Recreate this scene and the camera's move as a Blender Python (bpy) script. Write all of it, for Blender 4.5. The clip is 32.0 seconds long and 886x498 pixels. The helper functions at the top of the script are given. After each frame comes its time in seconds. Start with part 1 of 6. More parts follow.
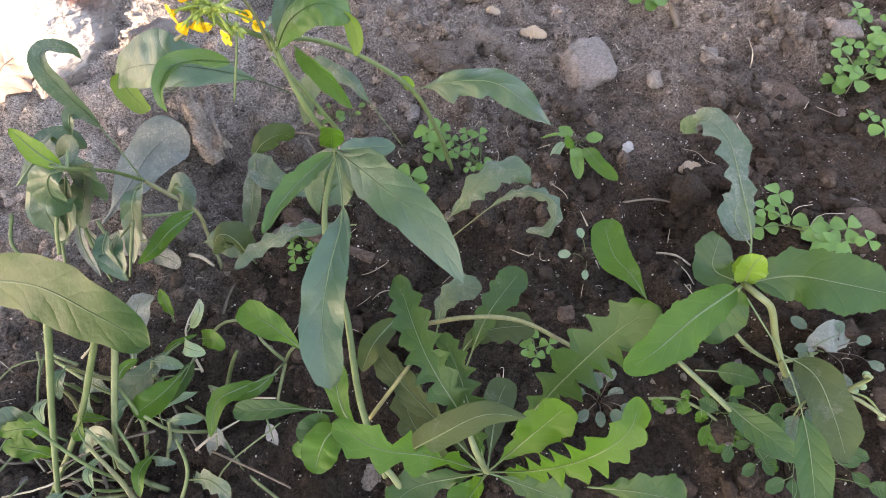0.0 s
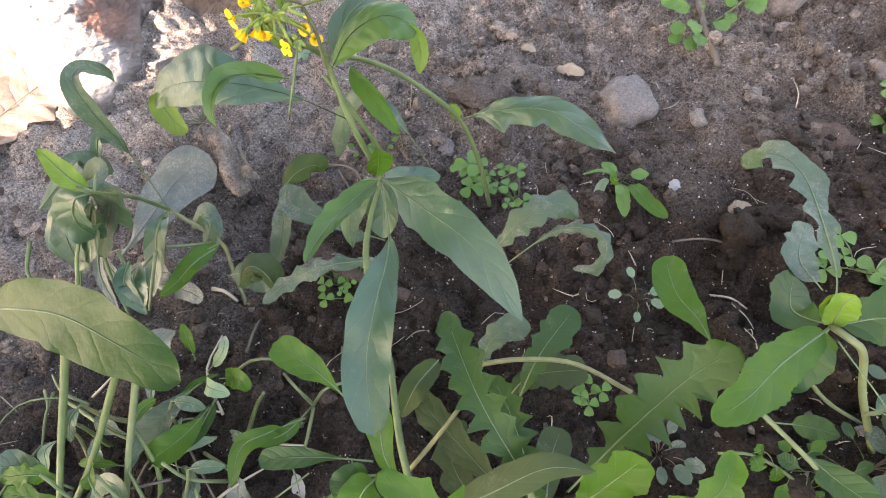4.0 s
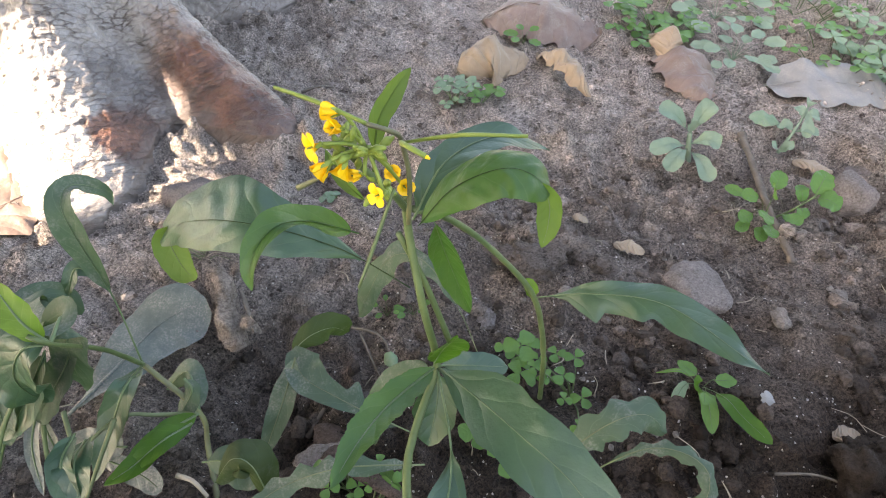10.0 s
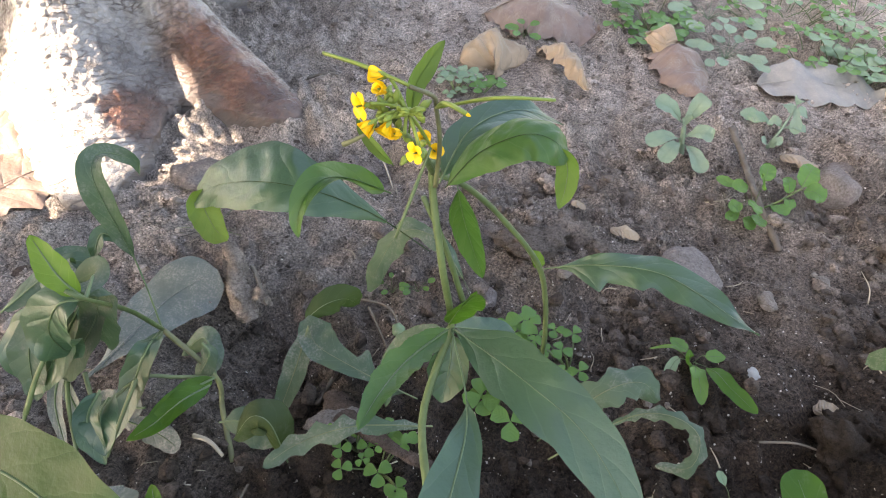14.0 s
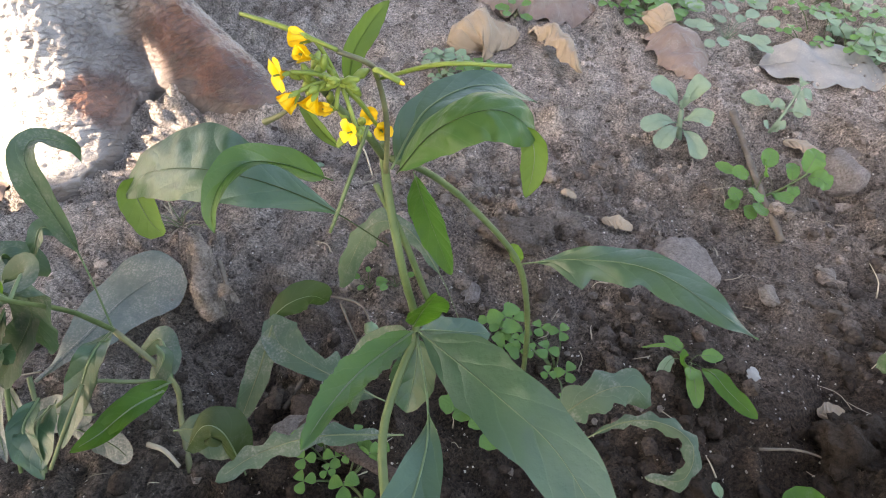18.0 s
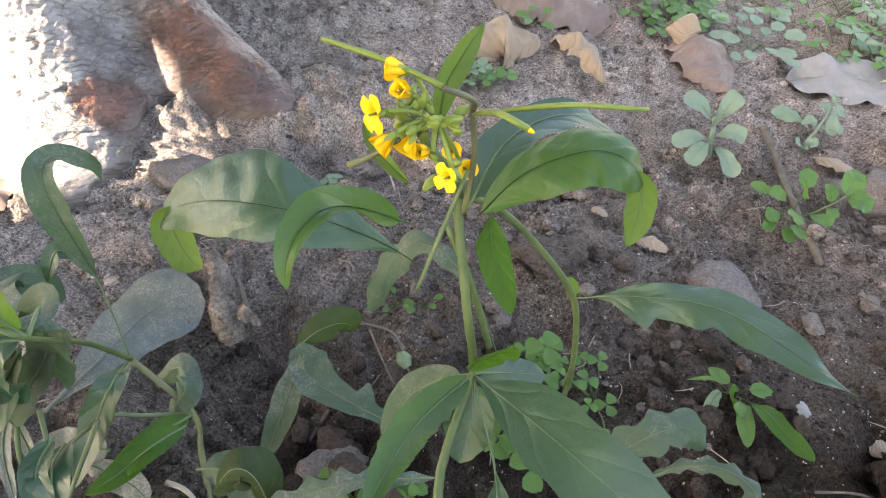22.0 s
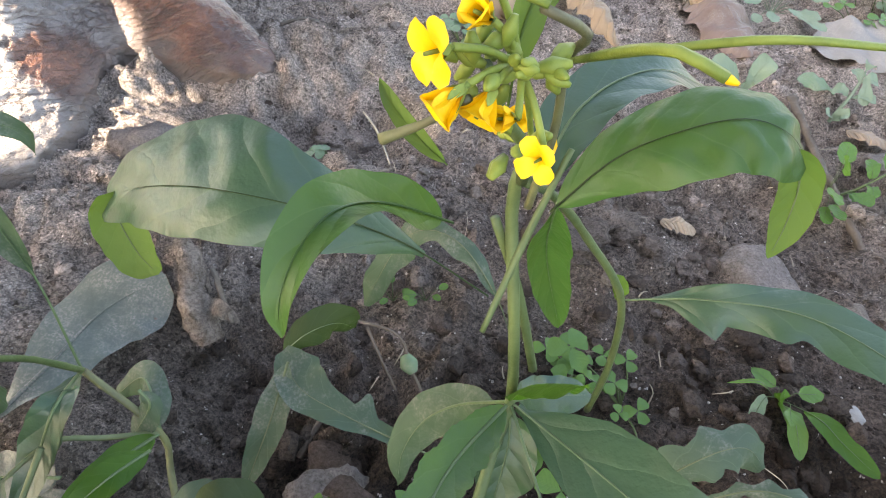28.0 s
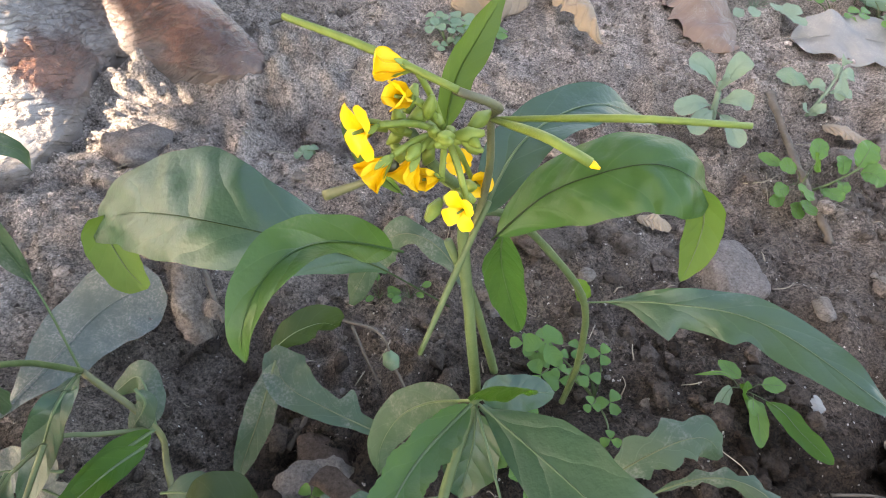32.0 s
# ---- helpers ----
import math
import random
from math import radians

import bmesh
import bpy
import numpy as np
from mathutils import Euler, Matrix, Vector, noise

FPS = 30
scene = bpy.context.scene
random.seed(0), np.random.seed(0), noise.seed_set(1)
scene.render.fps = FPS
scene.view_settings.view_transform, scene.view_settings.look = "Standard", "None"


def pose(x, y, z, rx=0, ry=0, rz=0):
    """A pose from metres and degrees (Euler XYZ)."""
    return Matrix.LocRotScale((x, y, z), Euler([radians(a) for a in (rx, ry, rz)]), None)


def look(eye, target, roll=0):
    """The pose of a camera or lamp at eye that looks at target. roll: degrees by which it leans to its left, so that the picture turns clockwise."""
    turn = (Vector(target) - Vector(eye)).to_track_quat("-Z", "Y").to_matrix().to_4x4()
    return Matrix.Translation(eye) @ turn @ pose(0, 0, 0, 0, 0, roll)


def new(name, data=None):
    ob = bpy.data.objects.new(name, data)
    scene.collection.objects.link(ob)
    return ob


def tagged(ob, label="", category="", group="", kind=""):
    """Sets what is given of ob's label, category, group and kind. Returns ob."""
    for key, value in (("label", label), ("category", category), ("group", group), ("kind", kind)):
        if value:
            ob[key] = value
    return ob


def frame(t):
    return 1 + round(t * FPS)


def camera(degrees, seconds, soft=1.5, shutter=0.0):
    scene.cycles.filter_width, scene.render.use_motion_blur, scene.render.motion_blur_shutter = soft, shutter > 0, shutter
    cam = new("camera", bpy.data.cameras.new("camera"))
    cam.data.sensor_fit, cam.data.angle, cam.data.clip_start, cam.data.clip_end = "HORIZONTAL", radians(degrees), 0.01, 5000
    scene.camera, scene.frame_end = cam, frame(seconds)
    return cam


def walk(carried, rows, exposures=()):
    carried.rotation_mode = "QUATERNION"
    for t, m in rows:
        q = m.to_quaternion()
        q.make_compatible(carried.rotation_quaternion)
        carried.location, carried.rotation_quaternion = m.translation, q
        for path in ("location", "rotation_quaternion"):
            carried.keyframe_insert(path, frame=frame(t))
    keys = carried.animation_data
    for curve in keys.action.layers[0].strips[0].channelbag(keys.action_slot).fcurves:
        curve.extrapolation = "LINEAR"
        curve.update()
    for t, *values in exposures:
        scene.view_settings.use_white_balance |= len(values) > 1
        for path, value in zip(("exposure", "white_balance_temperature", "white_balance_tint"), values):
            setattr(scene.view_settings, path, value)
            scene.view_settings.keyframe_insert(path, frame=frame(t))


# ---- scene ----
cam = camera(73.9, 32.0, soft=0.6)
METRES, EYE, TILT, LEAN, TURN = 0.4, 0.346, -64.8, 6.5, 0.0
ROWS = [
    (0.0, 0.0, 0.0, 0.0, 0.0, 0.0, -0.0),
    (0.5, -0.0077, 0.0206, -0.0154, -0.09, 0.29, -0.18),
    (1.0, -0.0118, 0.0431, -0.0324, -0.21, 0.53, -0.37),
    (1.5, -0.0158, 0.0453, -0.0523, -0.26, 0.76, -0.54),
    (2.0, -0.032, 0.0309, -0.054, -0.29, 0.99, -0.7),
    (2.5, -0.0292, 0.0242, -0.0417, -0.09, 1.06, -0.72),
    (4.5, -0.0871, 0.0706, -0.0113, -0.11, 7.54, -1.41),
    (5.0, -0.1092, 0.1003, 0.0038, -0.49, 11.1, -2.06),
    (5.5, -0.0873, 0.1232, 0.0439, -1.13, 14.12, -3.33),
    (6.0, -0.1, 0.1415, 0.0227, -1.92, 16.46, -4.88),
    (6.5, -0.1224, 0.1312, 0.005, -2.17, 17.47, -5.62),
    (7.0, -0.1319, 0.1429, 0.0173, -2.36, 17.96, -5.88),
    (7.5, -0.1359, 0.14, 0.0343, -2.49, 18.23, -6.06),
    (8.0, -0.145, 0.1393, 0.0571, -2.75, 18.6, -6.25),
    (8.5, -0.1552, 0.173, 0.0585, -3.1, 18.95, -6.33),
    (9.0, -0.1572, 0.1883, 0.0585, -3.41, 19.02, -6.42),
    (9.5, -0.1592, 0.2003, 0.0563, -3.58, 19.1, -6.52),
    (10.0, -0.1609, 0.2104, 0.0518, -3.76, 19.17, -6.59),
    (10.5, -0.1608, 0.2122, 0.0565, -4.04, 19.21, -6.65),
    (11.0, -0.1625, 0.2102, 0.0495, -4.29, 19.25, -6.72),
    (11.5, -0.1664, 0.2026, 0.043, -4.47, 19.28, -6.81),
    (12.0, -0.1691, 0.2074, 0.0314, -4.64, 19.33, -6.91),
    (12.5, -0.1764, 0.209, 0.0235, -4.82, 19.42, -7.01),
    (13.0, -0.1893, 0.1989, 0.0148, -5.04, 19.41, -7.11),
    (13.5, -0.1938, 0.1857, 0.0065, -5.23, 19.32, -7.25),
    (14.0, -0.1856, 0.1867, 0.009, -5.34, 19.18, -7.34),
    (14.5, -0.1735, 0.1873, 0.0188, -5.34, 19.08, -7.35),
    (15.0, -0.1406, 0.2047, 0.0376, -5.25, 18.84, -7.29),
    (15.5, -0.1355, 0.2168, 0.033, -5.19, 18.66, -7.18),
    (17.5, -0.148, 0.2379, 0.0371, -4.97, 18.18, -7.08),
    (18.0, -0.1497, 0.2381, 0.0359, -5.06, 18.16, -7.15),
    (18.5, -0.1489, 0.237, 0.0399, -5.13, 18.2, -7.15),
    (19.0, -0.16, 0.2305, 0.0352, -5.24, 18.14, -7.32),
    (19.5, -0.1626, 0.2302, 0.0348, -5.31, 18.29, -7.42),
    (20.0, -0.1679, 0.2338, 0.0309, -5.58, 18.22, -7.55),
    (20.5, -0.1688, 0.2345, 0.0314, -5.64, 18.28, -7.64),
    (21.0, -0.1711, 0.2432, 0.0409, -5.7, 18.3, -7.65),
    (21.5, -0.2005, 0.2605, 0.056, -5.88, 18.37, -7.66),
    (22.0, -0.2084, 0.2742, 0.0703, -6.12, 18.3, -7.66),
    (22.5, -0.2057, 0.2681, 0.0797, -6.24, 18.25, -7.63),
    (23.0, -0.205, 0.2743, 0.0844, -6.38, 18.19, -7.55),
    (23.5, -0.2115, 0.3031, 0.0777, -6.63, 18.12, -7.51),
    (24.0, -0.2214, 0.3292, 0.0744, -6.89, 18.07, -7.47),
    (24.5, -0.2305, 0.3257, 0.0646, -7.06, 17.94, -7.48),
    (26.5, -0.2479, 0.3533, 0.0854, -7.75, 16.69, -7.36),
    (27.0, -0.2462, 0.3609, 0.0982, -7.86, 16.34, -7.29),
    (27.5, -0.2411, 0.3696, 0.1092, -7.99, 16.06, -7.22),
    (28.0, -0.237, 0.3728, 0.1143, -8.03, 15.68, -7.11),
    (28.5, -0.2373, 0.3753, 0.1183, -8.18, 15.45, -6.99),
    (29.0, -0.2347, 0.3744, 0.1218, -8.23, 15.17, -6.86),
    (29.5, -0.2299, 0.3611, 0.1239, -8.23, 14.94, -6.76),
    (30.0, -0.2263, 0.3442, 0.1312, -8.14, 14.64, -6.67),
    (30.5, -0.2242, 0.3431, 0.131, -8.08, 14.46, -6.62),
    (31.0, -0.2256, 0.3405, 0.1228, -8.07, 14.32, -6.6),
    (31.5, -0.2256, 0.3398, 0.1211, -8.11, 14.34, -6.58),
    (32.0, -0.2213, 0.336, 0.1268, -7.95, 14.21, -6.58),
]
walk(cam, [(t, pose(0, 0, EYE, TILT, LEAN, TURN) @ pose(METRES * x, METRES * y, METRES * z, 90 + pitch, roll, yaw)) for t, x, y, z, yaw, pitch, roll in ROWS],
     [(0.0, 3.58, 8400, 19), (3.5, 3.58, 8400, 19), (6.0, 3.12, 8150, 14), (20.0, 3.15, 8150, 14), (27.0, 3.24, 8150, 13), (32.0, 3.24, 8150, 13)])

# ---- light: shaded daylight under a tree, one patch of sun on the trunk ----
SUN_EL, SUN_AZ = 40.0, 245.0
world = bpy.data.worlds.new("sky")
scene.world = world
world.use_nodes = True
wn = world.node_tree.nodes
sky = wn.new("ShaderNodeTexSky")
sky.sky_type, sky.sun_disc = "NISHITA", False
sky.sun_elevation, sky.sun_rotation = radians(SUN_EL), radians(SUN_AZ)
sky.air_density, sky.dust_density = 1.0, 3.0
wn["Background"].inputs["Strength"].default_value = 0.148
world.node_tree.links.new(sky.outputs["Color"], wn["Background"].inputs["Color"])
SUN_DIR = Vector((math.sin(radians(SUN_AZ)) * math.cos(radians(SUN_EL)), math.cos(radians(SUN_AZ)) * math.cos(radians(SUN_EL)), math.sin(radians(SUN_EL))))

sun = new("sun", bpy.data.lights.new("sun", "SUN"))
sun.data.energy, sun.data.angle, sun.data.color = 5.0, radians(0.53), (1.0, 0.96, 0.91)
sun.matrix_world = look(SUN_DIR * 10, (0, 0, 0))

# ---- materials ----
class Mat:
    """A small helper round a node material with a Principled shader."""

    def __init__(self, name, rough=0.6, spec=0.4):
        self.m = bpy.data.materials.new(name)
        self.m.use_nodes = True
        self.t = self.m.node_tree
        self.b = self.t.nodes["Principled BSDF"]
        self.b.inputs["Roughness"].default_value = rough
        self.b.inputs["Specular IOR Level"].default_value = spec

    def node(self, kind, **kw):
        n = self.t.nodes.new("ShaderNode" + kind)
        for k, v in kw.items():
            n.inputs[k.replace("_", " ")].default_value = v
        return n

    def link(self, a, b):
        self.t.links.new(a, b)

    def coords(self, which="Object"):
        return self.t.nodes.new("ShaderNodeTexCoord").outputs[which]

    def noise(self, scale, detail=4.0, rough=0.6, vec=None):
        n = self.node("TexNoise", Scale=scale, Detail=detail, Roughness=rough)
        self.link(vec or self.coords(), n.inputs["Vector"])
        return n.outputs["Fac"]

    def ramp(self, fac, *stops):
        r = self.t.nodes.new("ShaderNodeValToRGB")
        e = r.color_ramp.elements
        while len(e) < len(stops):
            e.new(0.5)
        for k, (p, c) in zip(e, stops):
            k.position, k.color = p, (*c, 1) if len(c) == 3 else c
        self.link(fac, r.inputs["Fac"])
        return r.outputs["Color"]

    def mix(self, fac, a, b, how="MIX"):
        n = self.t.nodes.new("ShaderNodeMix")
        n.data_type, n.blend_type = "RGBA", how
        for sock, v in ((n.inputs["Factor"], fac), (n.inputs["A"], a), (n.inputs["B"], b)):
            if isinstance(v, bpy.types.NodeSocket):
                self.link(v, sock)
            elif isinstance(v, (int, float)):
                sock.default_value = v
            else:
                sock.default_value = (*v, 1)
        return n.outputs["Result"]

    def math(self, op, a, b=0.0, c=0.0):
        n = self.t.nodes.new("ShaderNodeMath")
        n.operation = op
        for k, v in enumerate((a, b, c)):
            if isinstance(v, bpy.types.NodeSocket):
                self.link(v, n.inputs[k])
            else:
                n.inputs[k].default_value = v
        return n.outputs[0]

    def bump(self, height, strength=0.5, dist=0.002, normal=None):
        n = self.node("Bump", Strength=strength, Distance=dist)
        self.link(height, n.inputs["Height"])
        if normal:
            self.link(normal, n.inputs["Normal"])
        return n.outputs["Normal"]

    def done(self, color, normal=None):
        if isinstance(color, bpy.types.NodeSocket):
            self.link(color, self.b.inputs["Base Color"])
        else:
            self.b.inputs["Base Color"].default_value = (*color, 1)
        if normal:
            self.link(normal, self.b.inputs["Normal"])
        return self.m


def leaf_material(name, dark, light, vein, dust=0.0, rough=0.45, glow=0.35, veins=6.0, quilt=0.14, shine=0.3):
    """A leaf blade: side veins laid out along its own length, mottling, grey soil dust, light that shines through."""
    k = Mat(name, rough, shine)
    uv = k.coords("UV")
    sep = k.t.nodes.new("ShaderNodeSeparateXYZ")
    k.link(uv, sep.inputs[0])
    across = k.math("ABSOLUTE", k.math("SUBTRACT", sep.outputs["Y"], 0.5))
    warp = k.math("MULTIPLY", k.noise(45, 3), 0.8)
    phase = k.math("ADD", k.math("SUBTRACT", k.math("MULTIPLY", sep.outputs["X"], veins), k.math("MULTIPLY", across, 2.6)), warp)
    saw = k.math("ABSOLUTE", k.math("SUBTRACT", k.math("FRACT", phase), 0.5))
    line = k.ramp(saw, (0.0, (1, 1, 1)), (0.025, (0.4, 0.4, 0.4)), (0.06, (0, 0, 0)))
    inv = k.math("SUBTRACT", 1.0, k.math("MULTIPLY", saw, 2.0))
    pillow = k.math("SUBTRACT", 1.0, k.math("POWER", inv, 3.0))
    info = k.t.nodes.new("ShaderNodeObjectInfo")
    base = k.mix(k.ramp(k.noise(60, 4), (0.2, (0.15, 0.15, 0.15)), (0.8, (0.85, 0.85, 0.85))), dark, light)
    base = k.mix(k.math("MULTIPLY", info.outputs["Random"], 0.35), base, light)
    base = k.mix(k.math("MULTIPLY", k.ramp(k.noise(28, 3), (0.38, (0, 0, 0)), (0.66, (1, 1, 1))), 0.4), base, (dark[0] * 0.9, dark[1] * 1.05, dark[2] * 1.25))
    base = k.mix(k.math("MULTIPLY", k.math("MULTIPLY", line, k.noise(140, 3)), 0.4), base, vein)
    fine = k.noise(900, 3)
    if dust:
        patch = k.ramp(k.noise(55, 6, 0.7), (0.62 - dust * 0.35, (0, 0, 0)), (0.85 - dust * 0.25, (1, 1, 1)))
        speck = k.ramp(fine, (0.45, (0.25, 0.25, 0.25)), (0.62, (1, 1, 1)))
        base = k.mix(k.math("MULTIPLY", k.math("MULTIPLY", patch, speck), min(1.0, 0.35 + dust)), base, (0.27, 0.245, 0.215))
    nrm = k.bump(k.noise(120, 4), 0.3, 0.0022)
    nrm = k.bump(k.math("MULTIPLY", pillow, k.ramp(k.noise(50, 3), (0.3, (0.1, 0.1, 0.1)), (0.7, (1, 1, 1)))), quilt, 0.0016, nrm)
    nrm = k.bump(fine, 0.12, 0.0005, nrm)
    k.done(base, nrm)
    tr = k.node("BsdfTranslucent")
    k.link(k.mix(0.45, base, (0.14, 0.29, 0.025)), tr.inputs["Color"])
    mx = k.t.nodes.new("ShaderNodeMixShader")
    mx.inputs[0].default_value = glow
    k.link(k.b.outputs[0], mx.inputs[1])
    k.link(tr.outputs[0], mx.inputs[2])
    k.link(mx.outputs[0], k.t.nodes["Material Output"].inputs["Surface"])
    return k.m


def plain_material(name, a, b, scale=40, rough=0.6, bump=0.3, dist=0.001, spec=0.3, specks=0.0):
    k = Mat(name, rough, spec)
    n = k.noise(scale, 8, 0.7)
    col = k.mix(k.ramp(n, (0.3, (0, 0, 0)), (0.7, (1, 1, 1))), a, b)
    nrm = k.bump(k.noise(scale * 5, 6, 0.7), bump, dist)
    if specks:
        fine = k.ramp(k.noise(620, 5, 0.8), (0.33, (0.4, 0.4, 0.4)), (0.5, (1, 1, 1)), (0.68, (1.5, 1.5, 1.5)))
        col = k.mix(specks, col, k.mix(1.0, col, fine, "MULTIPLY"))
        nrm = k.bump(k.noise(420, 7, 0.8), 1.0, 0.003, nrm)
    return k.done(col, nrm)


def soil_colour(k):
    """Dry grey-brown soil, and the darker damp strip in which the plants grow; dimmer light towards the front is put
    into the colour too.
    """
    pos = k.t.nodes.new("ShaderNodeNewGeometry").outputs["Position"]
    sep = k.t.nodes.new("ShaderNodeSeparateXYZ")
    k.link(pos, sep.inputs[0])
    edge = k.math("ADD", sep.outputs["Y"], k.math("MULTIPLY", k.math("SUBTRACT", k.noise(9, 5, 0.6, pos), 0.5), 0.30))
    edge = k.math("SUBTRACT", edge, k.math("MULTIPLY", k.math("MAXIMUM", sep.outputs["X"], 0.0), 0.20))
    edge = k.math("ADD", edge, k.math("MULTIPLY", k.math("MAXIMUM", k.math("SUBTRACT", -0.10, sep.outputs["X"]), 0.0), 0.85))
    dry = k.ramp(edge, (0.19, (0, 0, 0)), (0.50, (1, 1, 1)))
    # weaker light on the frontmost soil, painted as a darker strip
    front_shade = k.ramp(edge, (0.06, (0.62, 0.62, 0.62)), (0.17, (1, 1, 1)))
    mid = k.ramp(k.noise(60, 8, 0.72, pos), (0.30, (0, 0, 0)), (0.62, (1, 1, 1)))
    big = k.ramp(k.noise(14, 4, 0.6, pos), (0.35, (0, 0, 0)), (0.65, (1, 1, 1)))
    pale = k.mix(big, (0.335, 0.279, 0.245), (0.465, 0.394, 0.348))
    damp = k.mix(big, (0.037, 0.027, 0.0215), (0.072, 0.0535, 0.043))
    col = k.mix(dry, k.mix(1.0, damp, front_shade, "MULTIPLY"), pale)
    # dark spots stand in for the shade inside small pits
    pit_shade = k.ramp(k.noise(130, 6, 0.75, pos), (0.34, (1, 1, 1)), (0.45, (0, 0, 0)))
    col = k.mix(k.math("MULTIPLY", pit_shade, 0.75), col, (0.045, 0.035, 0.029))
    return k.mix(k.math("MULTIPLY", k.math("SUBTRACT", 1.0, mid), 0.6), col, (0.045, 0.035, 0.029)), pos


def soil_material():
    k = Mat("soil", 0.95, 0.12)
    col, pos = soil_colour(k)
    v = k.node("TexVoronoi", Scale=330.0, Randomness=1.0)
    k.link(pos, v.inputs["Vector"])
    pick = k.math("GREATER_THAN", k.noise(210, 2, 0.5, pos), 0.60)
    speck = k.math("MULTIPLY", k.math("LESS_THAN", v.outputs["Distance"], 0.24), pick)
    col = k.mix(k.math("MULTIPLY", speck, 0.75), col, (0.55, 0.51, 0.47))
    n = k.bump(k.noise(95, 8, 0.8, pos), 0.9, 0.006)
    n = k.bump(k.noise(260, 9, 0.8, pos), 1.0, 0.0045, n)
    n = k.bump(k.noise(1100, 4, 0.7, pos), 0.6, 0.0015, n)
    fine = k.ramp(k.noise(560, 7, 0.85, pos), (0.37, (0.2, 0.2, 0.2)), (0.49, (1, 1, 1)), (0.61, (2.2, 2.15, 2.1)))
    return k.done(k.mix(1.0, col, fine, "MULTIPLY"), n)


def clod_material():
    k = Mat("soil_clod", 0.95, 0.1)
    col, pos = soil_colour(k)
    n = k.bump(k.noise(220, 8, 0.75, pos), 1.0, 0.006)
    fine = k.ramp(k.noise(520, 5, 0.8, pos), (0.34, (0.4, 0.4, 0.4)), (0.50, (1, 1, 1)), (0.66, (1.5, 1.5, 1.5)))
    grain = k.t.nodes.new("ShaderNodeNewGeometry").outputs["Random Per Island"]
    each = k.ramp(grain, (0.0, (0.45, 0.42, 0.4)), (0.6, (1.0, 1.0, 1.0)), (1.0, (1.7, 1.65, 1.6)))
    return k.done(k.mix(1.0, k.mix(1.0, col, fine, "MULTIPLY"), each, "MULTIPLY"), n)


def bark_material():
    """Pale papery bark crackled by fine wrinkles, worn to shiny red-brown wood on the roots."""
    k = Mat("bark", 0.4, 0.5)
    co = k.t.nodes.new("ShaderNodeNewGeometry").outputs["Position"]
    uv = k.coords("UV")

    def stretched(u, v):
        m = k.node("Mapping", Scale=(u, v, 1.0))
        k.link(uv, m.inputs["Vector"])
        return m.outputs[0]

    def bent(vec, scale, amount):
        w = k.node("TexNoise", Scale=scale, Detail=4.0, Roughness=0.7)
        k.link(vec, w.inputs["Vector"])
        off = k.t.nodes.new("ShaderNodeVectorMath")
        off.operation = "MULTIPLY_ADD"
        k.link(w.outputs["Color"], off.inputs[0])
        off.inputs[1].default_value = (amount, amount, amount)
        k.link(vec, off.inputs[2])
        return off.outputs[0]

    def cracks(u, v, thin):
        c = k.node("TexVoronoi", Scale=1.0, Randomness=1.0)
        c.feature = "DISTANCE_TO_EDGE"
        k.link(bent(stretched(u, v), 0.9, 1.1), c.inputs["Vector"])
        return k.ramp(c.outputs["Distance"], (0.0, (1, 1, 1)), (thin, (0, 0, 0)))

    coarse, fine = cracks(120.0, 330.0, 0.12), cracks(300.0, 520.0, 0.18)
    some = k.ramp(k.noise(40, 4, 0.6, co), (0.38, (0.1, 0.1, 0.1)), (0.6, (1, 1, 1)))
    fib = k.noise(1.0, 8, 0.75, stretched(420.0, 1100.0))
    spread = bent(co, 20.0, 0.06)

    def blot(x, y, z, r, hard=0.6):
        d = k.t.nodes.new("ShaderNodeVectorMath")
        d.operation = "DISTANCE"
        k.link(spread, d.inputs[0])
        d.inputs[1].default_value = (x + 0.03, y + 0.03, z + 0.03)
        return k.ramp(k.math("DIVIDE", d.outputs["Value"], r), (hard, (1, 1, 1)), (1.0, (0, 0, 0)))

    grey = k.mix(k.ramp(k.noise(11, 5, 0.6, co), (0.35, (0, 0, 0)), (0.65, (1, 1, 1))), (0.20, 0.172, 0.155), (0.38, 0.335, 0.30))
    red = k.mix(k.ramp(k.noise(60, 7, 0.75, co), (0.35, (0, 0, 0)), (0.65, (1, 1, 1))), (0.06, 0.022, 0.014), (0.21, 0.095, 0.06))
    tan = k.mix(k.ramp(k.noise(70, 6, 0.7, co), (0.38, (0, 0, 0)), (0.62, (1, 1, 1))), (0.115, 0.066, 0.048), (0.27, 0.175, 0.135))
    col = grey
    for spot in ((-0.285, 0.475, 0.03, 0.075), (-0.325, 0.50, 0.05, 0.05), (-0.25, 0.46, 0.01, 0.05)):
        col = k.mix(blot(*spot), col, tan)
    for spot in ((-0.335, 0.435, 0.025, 0.045), (-0.275, 0.466, 0.022, 0.048), (-0.318, 0.497, 0.052, 0.034), (-0.30, 0.45, 0.02, 0.04), (-0.36, 0.425, 0.03, 0.025)):
        col = k.mix(blot(*spot, 0.75), col, red)
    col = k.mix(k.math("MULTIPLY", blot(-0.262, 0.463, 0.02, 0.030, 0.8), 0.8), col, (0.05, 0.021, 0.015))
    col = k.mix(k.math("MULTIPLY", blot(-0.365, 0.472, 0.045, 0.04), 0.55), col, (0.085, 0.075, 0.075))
    # shade of the fold between the two nearest roots, painted as a dark blot
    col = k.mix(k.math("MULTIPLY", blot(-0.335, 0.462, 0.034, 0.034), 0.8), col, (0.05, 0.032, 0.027))
